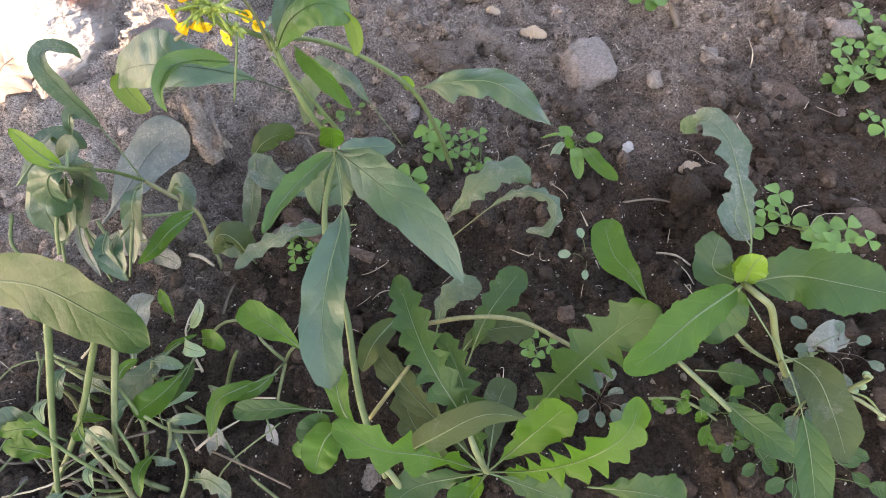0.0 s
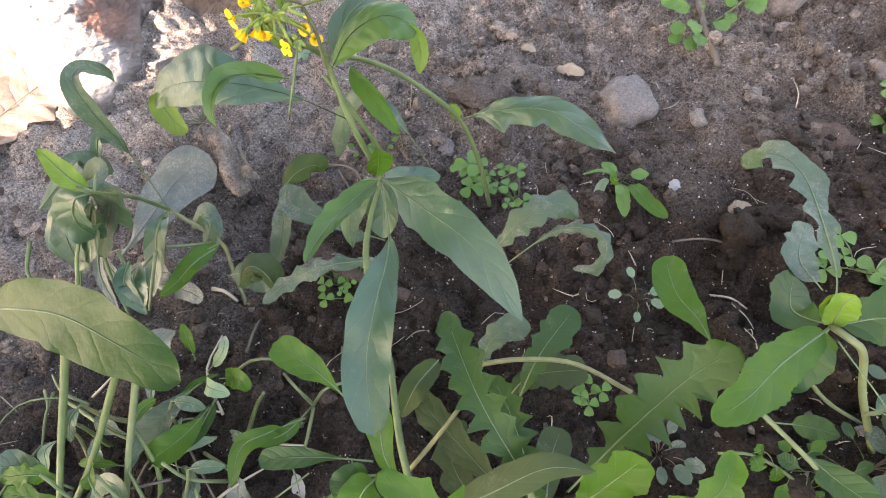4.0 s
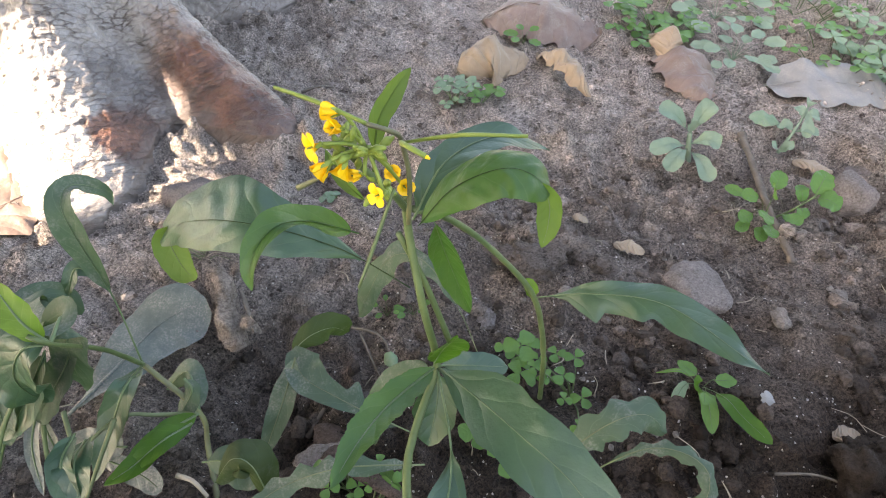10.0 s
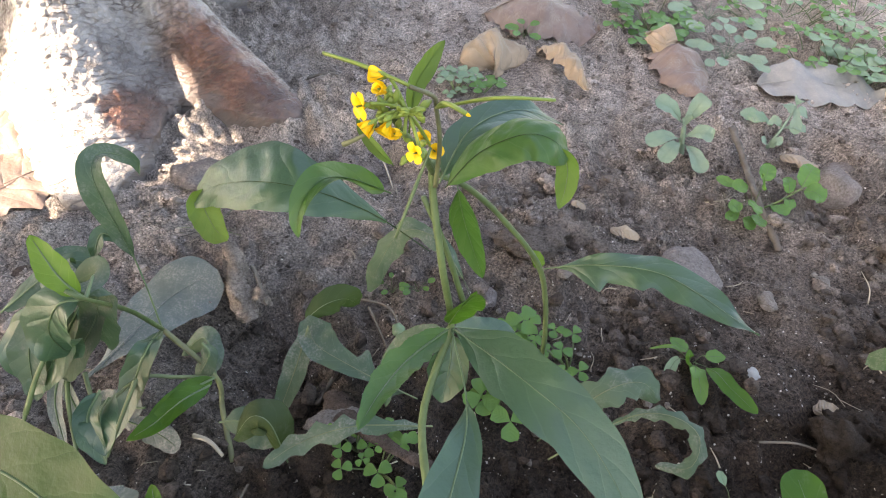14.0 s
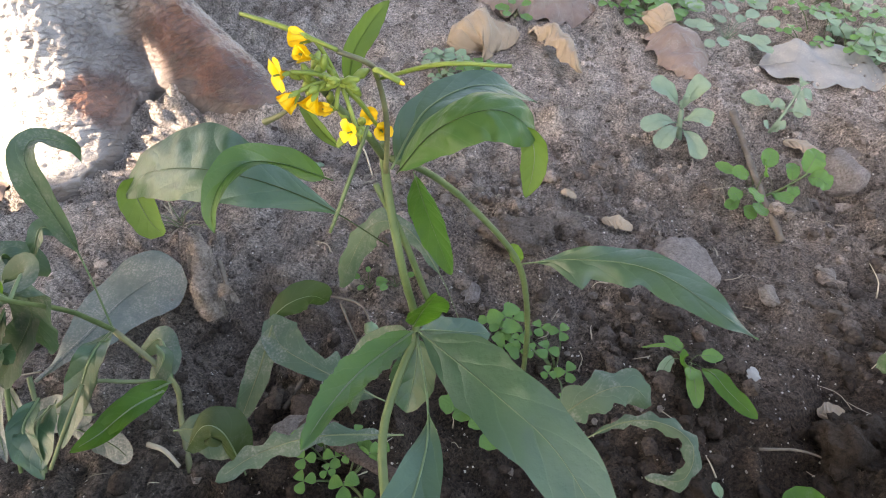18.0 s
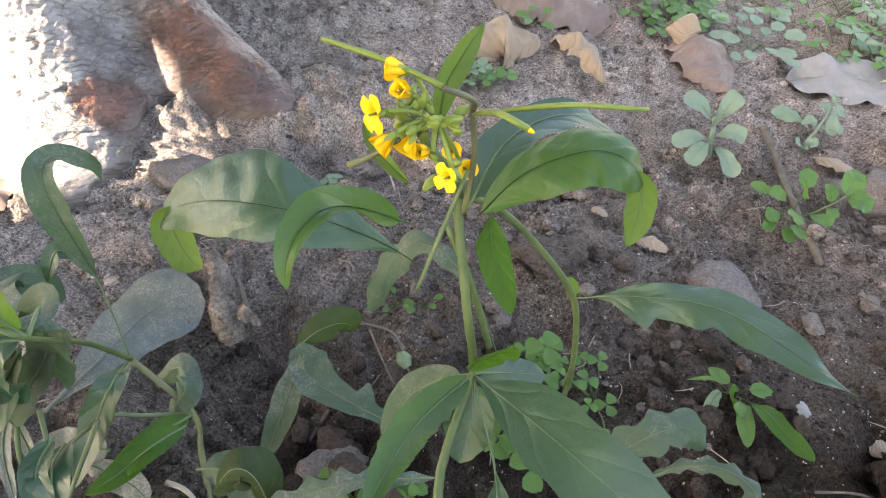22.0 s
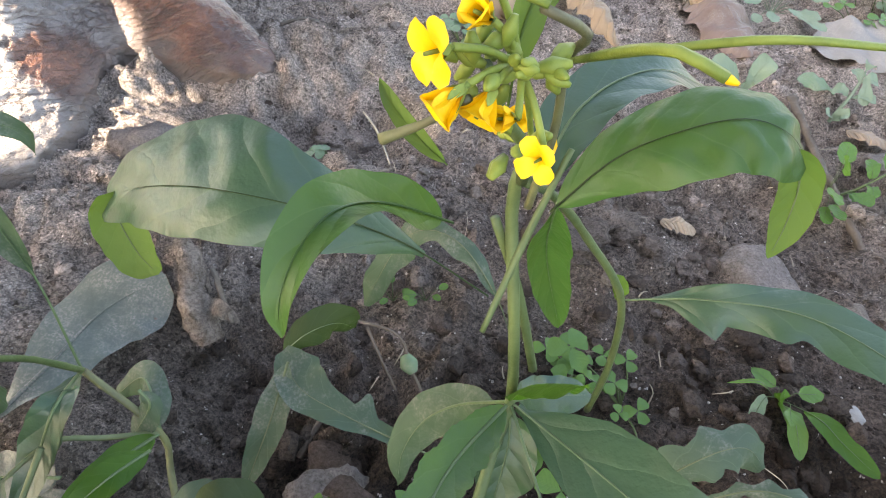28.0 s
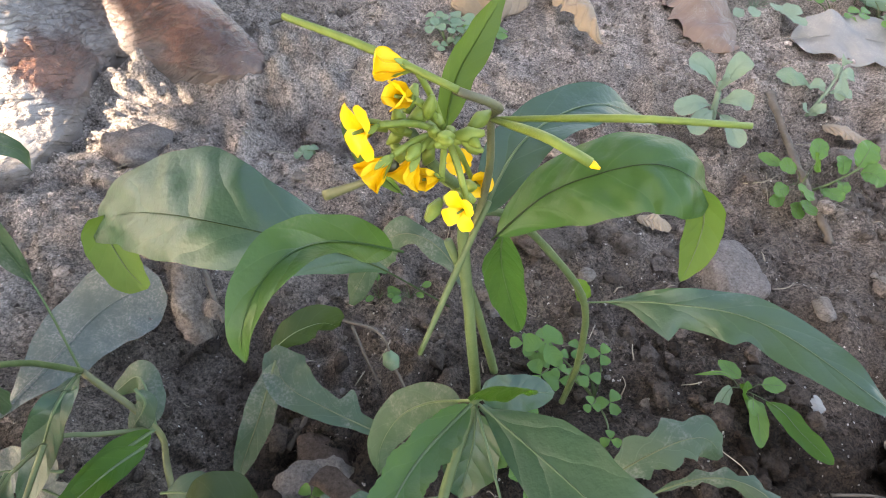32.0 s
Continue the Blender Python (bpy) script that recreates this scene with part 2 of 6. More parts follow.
    col = k.mix(k.math("MULTIPLY", k.math("MULTIPLY", coarse, some), 0.85), col, (0.075, 0.05, 0.04))
    col = k.mix(k.math("MULTIPLY", k.math("MULTIPLY", fine, some), 0.35), col, (0.11, 0.075, 0.06))
    col = k.mix(k.math("MULTIPLY", k.ramp(fib, (0.30, (1, 1, 1)), (0.42, (0, 0, 0))), 0.25), col, (0.085, 0.05, 0.04))
    low = k.node("SeparateXYZ")
    k.link(co, low.inputs[0])
    mud = k.ramp(k.math("ADD", low.outputs["Z"], k.math("MULTIPLY", k.noise(34, 6, 0.7, co), 0.05)), (0.022, (1, 1, 1)), (0.034, (0, 0, 0)))
    col = k.mix(k.math("MULTIPLY", mud, 0.8), col, (0.15, 0.122, 0.105))
    k.link(k.mix(mud, (0.29, 0.29, 0.29), (0.9, 0.9, 0.9)), k.b.inputs["Roughness"])
    n = k.bump(k.math("SUBTRACT", 1.0, k.math("MULTIPLY", coarse, some)), 0.6, 0.002)
    n = k.bump(k.math("SUBTRACT", 1.0, fine), 0.35, 0.001, n)
    n = k.bump(k.noise(45, 6, 0.65, co), 0.8, 0.006, n)
    n = k.bump(fib, 0.15, 0.0015, n)
    n = k.bump(k.noise(320, 6, 0.75, co), 0.5, 0.002, n)
    return k.done(col, n)


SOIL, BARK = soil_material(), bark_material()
GREEN = leaf_material("mustard_leaf", (0.018, 0.047, 0.026), (0.037, 0.078, 0.042), (0.085, 0.13, 0.075), dust=0.03, rough=0.40, glow=0.2, quilt=0.2, shine=0.5)
DUSTY = leaf_material("dusty_leaf", (0.028, 0.052, 0.033), (0.060, 0.094, 0.060), (0.13, 0.18, 0.12), dust=0.42, rough=0.6, glow=0.2)
GREY = leaf_material("soil_dusted_leaf", (0.050, 0.066, 0.054), (0.095, 0.112, 0.094), (0.11, 0.13, 0.11), dust=0.6, rough=0.48, glow=0.12, shine=0.5)
BRIGHT = leaf_material("young_leaf", (0.021, 0.063, 0.006), (0.042, 0.104, 0.010), (0.095, 0.165, 0.05), dust=0.04, glow=0.33, shine=0.2)
LIME = leaf_material("lime_leaf", (0.07, 0.135, 0.014), (0.12, 0.195, 0.022), (0.24, 0.33, 0.07), glow=0.4)
CLOVER = leaf_material("clover_leaf", (0.055, 0.125, 0.028), (0.105, 0.20, 0.045), (0.16, 0.26, 0.09), veins=5, quilt=0.2, glow=0.35)
CLOVER_DIM = leaf_material("pale_clover_leaf", (0.09, 0.14, 0.08), (0.17, 0.24, 0.14), (0.24, 0.3, 0.2), dust=0.4, veins=5, quilt=0.2, glow=0.2, rough=0.7)
WOOLLY = leaf_material("woolly_leaf", (0.125, 0.168, 0.112), (0.205, 0.25, 0.178), (0.25, 0.29, 0.21), dust=0.25, rough=0.9, glow=0.15, veins=4, quilt=0.1, shine=0.15)
UNDER = leaf_material("leaf_underside", (0.06, 0.10, 0.017), (0.095, 0.145, 0.026), (0.13, 0.18, 0.05), glow=0.45, rough=0.6)
HERB = leaf_material("herb_leaf", (0.0085, 0.032, 0.0040), (0.019, 0.056, 0.0068), (0.055, 0.10, 0.033), dust=0.03, rough=0.5, glow=0.22, veins=7, quilt=0.25, shine=0.3)
# brighter copy of mustard_leaf: the light on these leaves is put into the colour
LIT = leaf_material("lit_mustard_leaf", (0.026, 0.070, 0.016), (0.052, 0.115, 0.026), (0.11, 0.17, 0.07), dust=0.03, rough=0.42, glow=0.34, quilt=0.18, shine=0.4)
OLIVE = leaf_material("olive_leaf", (0.018, 0.030, 0.010), (0.036, 0.053, 0.019), (0.07, 0.09, 0.045), dust=0.14, rough=0.65, glow=0.2, shine=0.2)
RIB = plain_material("leaf_rib", (0.066, 0.105, 0.044), (0.11, 0.15, 0.07), 80, 0.5)
STEM = plain_material("green_stem", (0.050, 0.078, 0.028), (0.10, 0.132, 0.052), 60, 0.5)
PURPLE = plain_material("purple_stem", (0.075, 0.07, 0.045), (0.14, 0.15, 0.06), 70, 0.5)
PALE_STEM = plain_material("pale_stem", (0.075, 0.098, 0.043), (0.14, 0.16, 0.078), 60, 0.6)
DEAD_STEM = plain_material("withered_stem", (0.075, 0.06, 0.048), (0.15, 0.122, 0.098), 90, 0.85, 0.8, 0.002)
PETAL = plain_material("yellow_petal", (0.66, 0.37, 0.008), (0.78, 0.49, 0.015), 300, 0.5, 0.1)
BUD = plain_material("flower_bud", (0.11, 0.165, 0.03), (0.21, 0.25, 0.045), 300, 0.5, 0.1)
POD = plain_material("seed_pod", (0.095, 0.135, 0.025), (0.155, 0.205, 0.042), 120, 0.5)
STONE = plain_material("grey_stone", (0.19, 0.16, 0.145), (0.29, 0.25, 0.23), 90, 0.92, 0.8, 0.004, 0.15, 0.8)
PALE_STONE = plain_material("pale_stone", (0.19, 0.16, 0.14), (0.28, 0.245, 0.215), 120, 0.92, 0.8, 0.003, 0.15, 0.8)
RED_STONE = plain_material("reddish_stone", (0.085, 0.06, 0.048), (0.15, 0.11, 0.092), 100, 0.92, 0.9, 0.004, 0.1, 0.8)
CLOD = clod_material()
DRY = leaf_material("dry_leaf", (0.10, 0.062, 0.046), (0.20, 0.14, 0.112), (0.25, 0.18, 0.145), dust=0.4, rough=0.55, glow=0.03, veins=9, quilt=0.6)
DRY_TAN = leaf_material("tan_dry_leaf", (0.19, 0.125, 0.078), (0.33, 0.25, 0.175), (0.38, 0.30, 0.22), dust=0.3, rough=0.7, glow=0.05, veins=8, quilt=0.8)
DRY_GREY = leaf_material("bleached_dry_leaf", (0.13, 0.12, 0.108), (0.225, 0.21, 0.192), (0.26, 0.245, 0.225), dust=0.6, rough=0.85, glow=0.03, veins=9, quilt=0.2)
WOOD = plain_material("dead_wood", (0.13, 0.10, 0.078), (0.40, 0.335, 0.285), 140, 0.92, 1.0, 0.004, 0.1, 0.9)
STRAW = plain_material("straw", (0.23, 0.19, 0.14), (0.36, 0.31, 0.24), 60, 0.7)


# ---- mesh helpers ----
def mesh_object(name, verts, faces, mat, parent=None, label="", uvs=None, smooth=True):
    me = bpy.data.meshes.new(name)
    me.from_pydata([tuple(v) for v in verts], [], faces)
    me.materials.append(mat)
    if uvs is not None:
        layer = me.uv_layers.new(name="UVMap")
        idx = np.empty(len(me.loops), np.int32)
        me.loops.foreach_get("vertex_index", idx)
        layer.data.foreach_set("uv", np.asarray(uvs, np.float32)[idx].ravel())
    if smooth:
        me.polygons.foreach_set("use_smooth", np.ones(len(me.polygons), bool))
    me.update()
    ob = new(name, me)
    if parent:
        ob.parent = parent
    if label:
        tagged(ob, label)
    return ob


def thing(name, label, category, group="", at=(0, 0, 0)):
    ob = new(name)
    ob.empty_display_size = 0.01
    return tagged(ob, label, category, group)


def spline(pts, n):
    """n points of a smooth curve through pts, evenly spread along it."""
    p = np.array(pts, float)
    if len(p) == 2:
        return p[0] + np.linspace(0, 1, n)[:, None] * (p[1] - p[0])
    p = np.vstack([2 * p[0] - p[1], p, 2 * p[-1] - p[-2]])
    out = []
    for k in range(1, len(p) - 2):
        t = np.linspace(0, 1, 16, endpoint=False)[:, None]
        a, b, c, d = p[k - 1], p[k], p[k + 1], p[k + 2]
        out.append(0.5 * (2 * b + (c - a) * t + (2 * a - 5 * b + 4 * c - d) * t ** 2 + (3 * b - a - 3 * c + d) * t ** 3))
    out = np.vstack([*out, p[-2][None]])
    s = np.r_[0, np.cumsum(np.linalg.norm(np.diff(out, axis=0), axis=1))]
    u = np.linspace(0, s[-1], n)
    return np.stack([np.interp(u, s, out[:, k]) for k in range(3)], 1)


def unit(v):
    return v / np.maximum(np.linalg.norm(v, axis=-1, keepdims=True), 1e-9)


def tube_data(pts, r0, r1, n=14, sides=7, flat=1.0, knobs=0.0, r_mid=None):
    c = spline(pts, n)
    tg = unit(np.gradient(c, axis=0))
    ref = np.array((0.31, 0.22, 0.92)) if abs(tg[:, 2]).mean() < 0.8 else np.array((0.9, 0.3, 0.1))
    s = unit(np.cross(tg, ref))
    u = np.cross(s, tg)
    a = np.linspace(0, 2 * math.pi, sides, endpoint=False)
    f = np.linspace(0, 1, n)
    rad = r0 + (r1 - r0) * f if r_mid is None else np.interp(f, [0, 0.5, 1], [r0, r_mid, r1])
    v = c[:, None] + rad[:, None, None] * (np.cos(a)[None, :, None] * s[:, None] + flat * np.sin(a)[None, :, None] * u[:, None])
    if knobs:
        out = v - c[:, None]
        for i in range(n):
            for j in range(sides):
                q = Vector(v[i, j]) * (0.55 / max(r0, r1))
                v[i, j] = c[i] + out[i, j] * (1 + knobs * 1.6 * noise.noise(q) + knobs * noise.noise(q * 3.1))
    v = v.reshape(-1, 3)
    faces = [(i * sides + j, i * sides + (j + 1) % sides, (i + 1) * sides + (j + 1) % sides, (i + 1) * sides + j) for i in range(n - 1) for j in range(sides)]
    faces += [tuple(range(sides))[::-1], tuple((n - 1) * sides + j for j in range(sides))]
    return v, faces


def tube(name, pts, r0, r1, mat, parent=None, label="", **kw):
    v, f = tube_data(pts, r0, r1, **kw)
    return mesh_object(name, v, f, mat, parent, label)


def profile(kind, u):
    if kind == "lance":
        f = u ** 0.6 * (1 - u) ** 0.75
    elif kind == "spat":
        f = u ** 1.25 * (1 - u) ** 0.42
    elif kind == "ovate":
        f = u ** 0.5 * (1 - u) ** 0.5
    elif kind == "broad":
        f = u ** 0.7 * (1 - u) ** 0.42
    elif kind == "heart":
        f = u ** 1.0 * np.maximum(1 - u, 0) ** 0.33
    else:
        f = u ** 0.8 * (1 - u) ** 0.5
    return f / f.max()


def leaf(parent, pts, w, kind="lance", mat=None, face=(0, -0.45, 1), fold=0.25, pet=0.08, wave=0.12, teeth=0, depth=0.5,
         rib=0.0007, name="leaf", label="", n=40, notch=0.0, curl=0.0, twist=0.0, rib_mat=None, seed=None, face2=None, lop=(1.0, 1.0), pucker=0.22, cut=None):
    """A leaf along the midrib pts (stem end first): w is its greatest half width, pet the bare share of its stalk, cut an outline of its own."""
    mat = mat or GREEN
    rnd = random.Random(seed if seed is not None else int(1e5 * (abs(pts[-1][0]) + 3 * abs(pts[-1][1]))))
    if teeth:
        n = max(n, 18 * teeth)
    c = spline(pts, n)
    length = np.linalg.norm(np.diff(c, axis=0), axis=1).sum()
    f = np.linspace(0, 1, n)
    u = np.clip((f - pet) / (1 - pet), 0, 1)
    tg = unit(np.gradient(c, axis=0))
    fv = np.array(face, float)[None] if face2 is None else np.array(face, float) + (f ** 3)[:, None] * (np.array(face2, float) - np.array(face, float))
    side = unit(np.cross(tg, fv))
    for _ in range(6):
        side = unit(0.5 * side + 0.25 * (np.roll(side, 1, 0) + np.roll(side, -1, 0))) if n > 8 else side
    side[0], side[-1] = side[1], side[-2]
    nor = np.cross(side, tg)
    if twist:
        a = radians(twist) * u[:, None]
        side, nor = side * np.cos(a) + nor * np.sin(a), nor * np.cos(a) - side * np.sin(a)
    hw = w * profile(kind, u)
    v = np.linspace(-1, 1, 11)
    ph = rnd.uniform(0, 6)
    left, right = hw * lop[0], hw * lop[1]
    if cut:  # the blade's own outline: share of its length, left and right half width
        left, right = w * np.interp(u, [c3[0] for c3 in cut], [c3[1] for c3 in cut]), w * np.interp(u, [c3[0] for c3 in cut], [c3[2] for c3 in cut])
    back = np.zeros((2, n))
    for k, arr in enumerate((left, right)):
        if teeth:
            q = u * teeth + rnd.uniform(0, 0.4) + 0.35 * np.sin(5 * u + ph + 2 * k)
            deep = np.array([rnd.uniform(0.45, 1.2) for _ in range(teeth + 3)])[np.clip(np.floor(q).astype(int), 0, teeth + 2)]
            x = q - np.floor(q)
            bite = 1 - np.where(x < 0.62, (x / 0.62) ** 1.6, ((1 - x) / 0.38) ** 0.8)
            amp = np.clip(depth * deep, 0, 0.9) * np.clip(1.3 - 0.7 * u, 0.12, 1) * np.clip(u * 6, 0, 1) * np.clip((1 - u) * 7, 0.1, 1)
            arr *= (1 - amp * bite) * (1 + 0.25 * amp * (1 - bite))
            back[k] = -0.3 * amp * (1 - bite) * hw
        if teeth:
            arr *= 1 - 0.10 * np.abs(((u * teeth * 3.3 + ph + k) % 1.0) - 0.35)
        arr *= 1 + 0.035 * np.sin(u * 13 + ph + k) + 0.02 * np.sin(u * 37 + 2 * ph + k)
    rows = []
    for j in v:
        arr = left if j < 0 else right
        k = 0 if j < 0 else 1
        rip = wave * w * (0.6 * np.sin(2 * math.pi * (2.1 * u + 0.13 * k) + ph + k * 1.9) + 0.5 * np.sin(23 * u + 3 * ph + k)) * j * j
        lift = fold * arr * abs(j) ** 1.4 - curl * arr * j * j + rip + (pucker * arr * (0.05 * np.sin(math.pi * (7 * u - 1.3 * abs(j)) * 2 + 1.5 * np.sin(4 * u + ph)) + 0.035 * np.sin(31 * u + 4 * j + ph * (1 + k)) + 0.03 * np.sin(17 * u - 7 * j + 2 * ph)) * abs(j) * (1.02 - abs(j)) * 3 if rib else 0)
        row = c + side * (arr * j)[:, None] + nor * lift[:, None] + tg * (back[k] * abs(j))[:, None]
        if notch:
            row = row + tg * (notch * w * np.abs(j) ** 1.2 * np.clip((u - 0.6) / 0.4, 0, 1))[:, None]
        rows.append(row)
    verts = np.stack(rows, 1).reshape(-1, 3)
    m = len(v)
    first = int(np.searchsorted(f, pet))
    faces = [(i * m + j, i * m + j + 1, (i + 1) * m + j + 1, (i + 1) * m + j) for i in range(max(first - 1, 0), n - 1) for j in range(m - 1)]
    uv = np.stack(np.meshgrid(u, (v + 1) / 2, indexing="ij"), -1).reshape(-1, 2)
    ob = mesh_object(name, verts, faces, mat, parent, label, uv)
    if rib:
        cut = c[: max(3, int(n * 0.95))] + nor[: max(3, int(n * 0.95))] * 0.0002
        tv, tf = tube_data(cut[:: max(1, n // 20)], rib * 0.8, rib * 0.12, n=30, sides=6, flat=0.5)
        mesh_object("midrib", tv, tf, rib_mat or RIB, ob)
    return ob


# ---- ground ----
BUMPS = [  # x, y, radius, height
    (-0.06, -0.02, 0.10, 0.022), (0.10, 0.03, 0.09, 0.018), (0.20, 0.14, 0.08, 0.014), (-0.27, 0.03, 0.12, 0.01),
    (-0.27, 0.42, 0.05, -0.012), (-0.36, 0.42, 0.10, -0.004), (-0.295, 0.435, 0.035, -0.012), (-0.22, 0.42, 0.03, -0.010),
    (-0.185, 0.205, 0.032, -0.022), (-0.205, 0.235, 0.025, -0.012), (-0.15, 0.10, 0.03, -0.014), (-0.02, 0.16, 0.03, -0.010),
    (-0.165, 0.415, 0.032, -0.034), (-0.20, 0.435, 0.02, -0.014), (-0.15, 0.255, 0.035, -0.016), (0.125, 0.215, 0.02, -0.012), (-0.04, 0.27, 0.03, -0.008), (0.16, 0.40, 0.03, -0.008), (0.02, 0.06, 0.03, -0.012),
]


def height(x, y):
    z = 0.0
    for bx, by, r, h in BUMPS:
        d = ((x - bx) ** 2 + (y - by) ** 2) / (r * r)
        if d < 9:
            z += h * math.exp(-d)
    near = max(0.0, 1 - 3 * max(0.0, abs(x + 0.06) - 0.5, abs(y - 0.41) - 0.47))
    if near == 0:
        return z
    p = Vector((x, y, 0.3))
    near *= 1 - 0.7 * math.exp(-((x + 0.29) ** 2 + (y - 0.42) ** 2) / 0.003)
    z += near * 0.009 * noise.fractal(p * 9, 1.0, 2.0, 3, noise_basis="PERLIN_ORIGINAL")
    q = p + Vector((noise.noise(p * 30), noise.noise(p * 30 + Vector((7, 7, 7))), 0)) * 0.008
    rough = 0.55 + 0.9 * max(0.0, min(1.0, 0.5 + 1.4 * noise.noise(p * 6 + Vector((2, 8, 1)))))
    z += near * rough * (0.019 * (abs(noise.noise(q * 21)) - 0.2) + 0.008 * (abs(noise.noise(q * 47)) - 0.2) - 0.014 * max(0.0, noise.noise(q * 38 + Vector((6, 2, 0))) - 0.25) + 0.007 * (abs(noise.noise(q * 88)) - 0.2) + 0.006 * noise.noise(q * 62) + 0.004 * noise.noise(q * 118 + Vector((3, 1, 4))) + 0.0025 * noise.noise(q * 220))
    return z


def axis(lo, hi, step, far):
    core = list(np.arange(lo, hi, step))
    out, s = [], step
    while (out[-1] if out else 0) < far:
        s *= 1.35
        out.append((out[-1] if out else 0) + s)
    return np.array([lo - v for v in out[::-1]] + core + [core[-1] + v for v in out])


def build_ground():
    xs, ys = axis(-0.56, 0.44, 0.0022, 400), axis(-0.06, 0.88, 0.0022, 400)
    verts = [(x, y, height(x, y)) for y in ys for x in xs]
    w = len(xs)
    faces = [(j * w + i, j * w + i + 1, (j + 1) * w + i + 1, (j + 1) * w + i) for j in range(len(ys) - 1) for i in range(w - 1)]
    ob = mesh_object("ground", verts, faces, SOIL)
    tagged(ob, "bare grey-brown crumbly garden soil with hollows and clods", "ground", kind="structure")


build_ground()


def lump(name, x, y, size, mat, label="", category="stone", squash=0.6, parent=None, rough=0.32, sink=0.42, turn=0.0, seed=1, group="", segs=3, lift=0.0):
    """A weathered stone or clod, bedded in the soil."""
    bm = bmesh.new()
    bmesh.ops.create_icosphere(bm, subdivisions=segs, radius=1.0)
    off = Vector((seed * 7.3, seed * 1.7, seed * 3.1))
    sx, sy, sz = size[0] / 2, size[1] / 2, (size[2] if len(size) > 2 else squash * min(size[:2])) / 2
    rot = Matrix.Rotation(radians(turn), 3, "Z")
    for v in bm.verts:
        d = v.co.normalized()
        k = 1 + rough * noise.noise(d * 1.1 + off) * 1.6 + rough * 0.45 * noise.noise(d * 3.3 + off) + rough * 0.3 * noise.noise(d * 8 + off) + rough * 0.15 * noise.noise(d * 19 + off)
        q = Vector((math.copysign(abs(d.x) ** 0.8, d.x), math.copysign(abs(d.y) ** 0.8, d.y), math.copysign(abs(d.z) ** 0.85, d.z)))
        v.co = rot @ Vector((q.x * sx * k, q.y * sy * k, q.z * sz * k))
    me = bpy.data.meshes.new(name)
    bm.to_mesh(me)
    bm.free()
    me.materials.append(mat)
    me.polygons.foreach_set("use_smooth", np.ones(len(me.polygons), bool))
    ob = new(name, me)
    ob.location = (x, y, height(x, y) + sz * (1 - 2 * sink) + lift)
    return tagged(ob, label, category, group)


# ---- the tree trunk ----
def build_trunk():
    cx, cy = -0.53, 0.67
    roots = [(-34, 0.228, 0.185), (-62, 0.228, 0.285), (-100, 0.09, 0.45), (-150, 0.16, 0.4), (60, 0.16, 0.4), (140, 0.18, 0.4), (15, 0.12, 0.3)]
    angles = np.radians(np.r_[np.linspace(-118, 8, 460), np.linspace(8, 242, 90)[1:-1]])
    na = len(angles)
    zs = np.r_[np.linspace(-0.05, -0.01, 12), np.linspace(-0.009, 0.13, 170), np.linspace(0.133, 0.4, 60), np.linspace(0.45, 2.6, 24)]
    nz = len(zs)
    verts, uvs = [], []
    for z in zs:
        for a in angles:
            r = 0.125 - 0.01 * max(0, z)
            for deg, ext, wid in roots:
                d = math.atan2(math.sin(a - radians(deg)), math.cos(a - radians(deg)))
                r += ext * math.exp(-(d / wid) ** 2) * math.exp(-max(z, 0.0) / 0.085)
            p = Vector((math.cos(a) * 1.5, math.sin(a) * 1.5, z * 4))
            r += 0.02 * noise.fractal(p * 1.2, 1.0, 2.0, 3)
            # wrinkles run round the trunk, finer lumps lie over them
            w = 0.8 * (z - r)
            q = Vector((a * 10 + 2 * noise.noise(p * 4), w * 95, 2))
            # flaking strips and a fold between the two nearest roots
            r -= 0.012 * math.exp(-((a + 0.83 + 0.5 * (z - 0.03)) / 0.07) ** 2) * math.exp(-max(z, 0.0) / 0.09)
            r += 0.003 * (abs(noise.noise(Vector((a * 14 - z * 40, z * 30 + a * 6, 11)))) - 0.2) + 0.003 * noise.noise(Vector((a * 26, z * 60, 3)))
            d = 0.0035 * abs(noise.noise(Vector((a * 5 + 1.5 * noise.noise(p * 3), w * 42, 0)))) + 0.003 * abs(noise.noise(q)) + 0.0018 * noise.noise(Vector((a * 48, w * 170, 5))) + 0.0016 * noise.noise(Vector((a * 110, w * 300, 8)))
            verts.append((cx + (r + d) * math.cos(a), cy + (r + d) * math.sin(a), z + 0.5 * d))
            uvs.append((a / 6.2832, 0.5 + 0.5 * w))
    faces = [(i * na + j, i * na + (j + 1) % na, (i + 1) * na + (j + 1) % na, (i + 1) * na + j) for i in range(nz - 1) for j in range(na)]
    tree = thing("tree", "old tree with flaring roots and wrinkled grey-brown bark", "tree")
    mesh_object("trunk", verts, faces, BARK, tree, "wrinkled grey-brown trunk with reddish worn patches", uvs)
    # an unseen limb and crown, added towards the sun to shade the plot but for one gap
    way = np.array(SUN_DIR)
    mid = np.array((-0.05, 0.45, 0.0)) + way * 1.7
    # gaps in the crown: a spot that the sun reaches, and the gap's radius
    gaps = [((-0.447, 0.440, 0.057), 0.036), ((-0.408, 0.415, 0.040), 0.032), ((-0.425, 0.400, 0.030), 0.040), ((-0.385, 0.38, 0.020), 0.030), 
            ((-0.40, 0.352, 0.005), 0.017), ((-0.375, 0.356, 0.008), 0.013), ((-0.41, 0.33, 0.003), 0.013), ((-0.47, 0.40, 0.02), 0.045), ((-0.420, 0.465, 0.060), 0.022)]
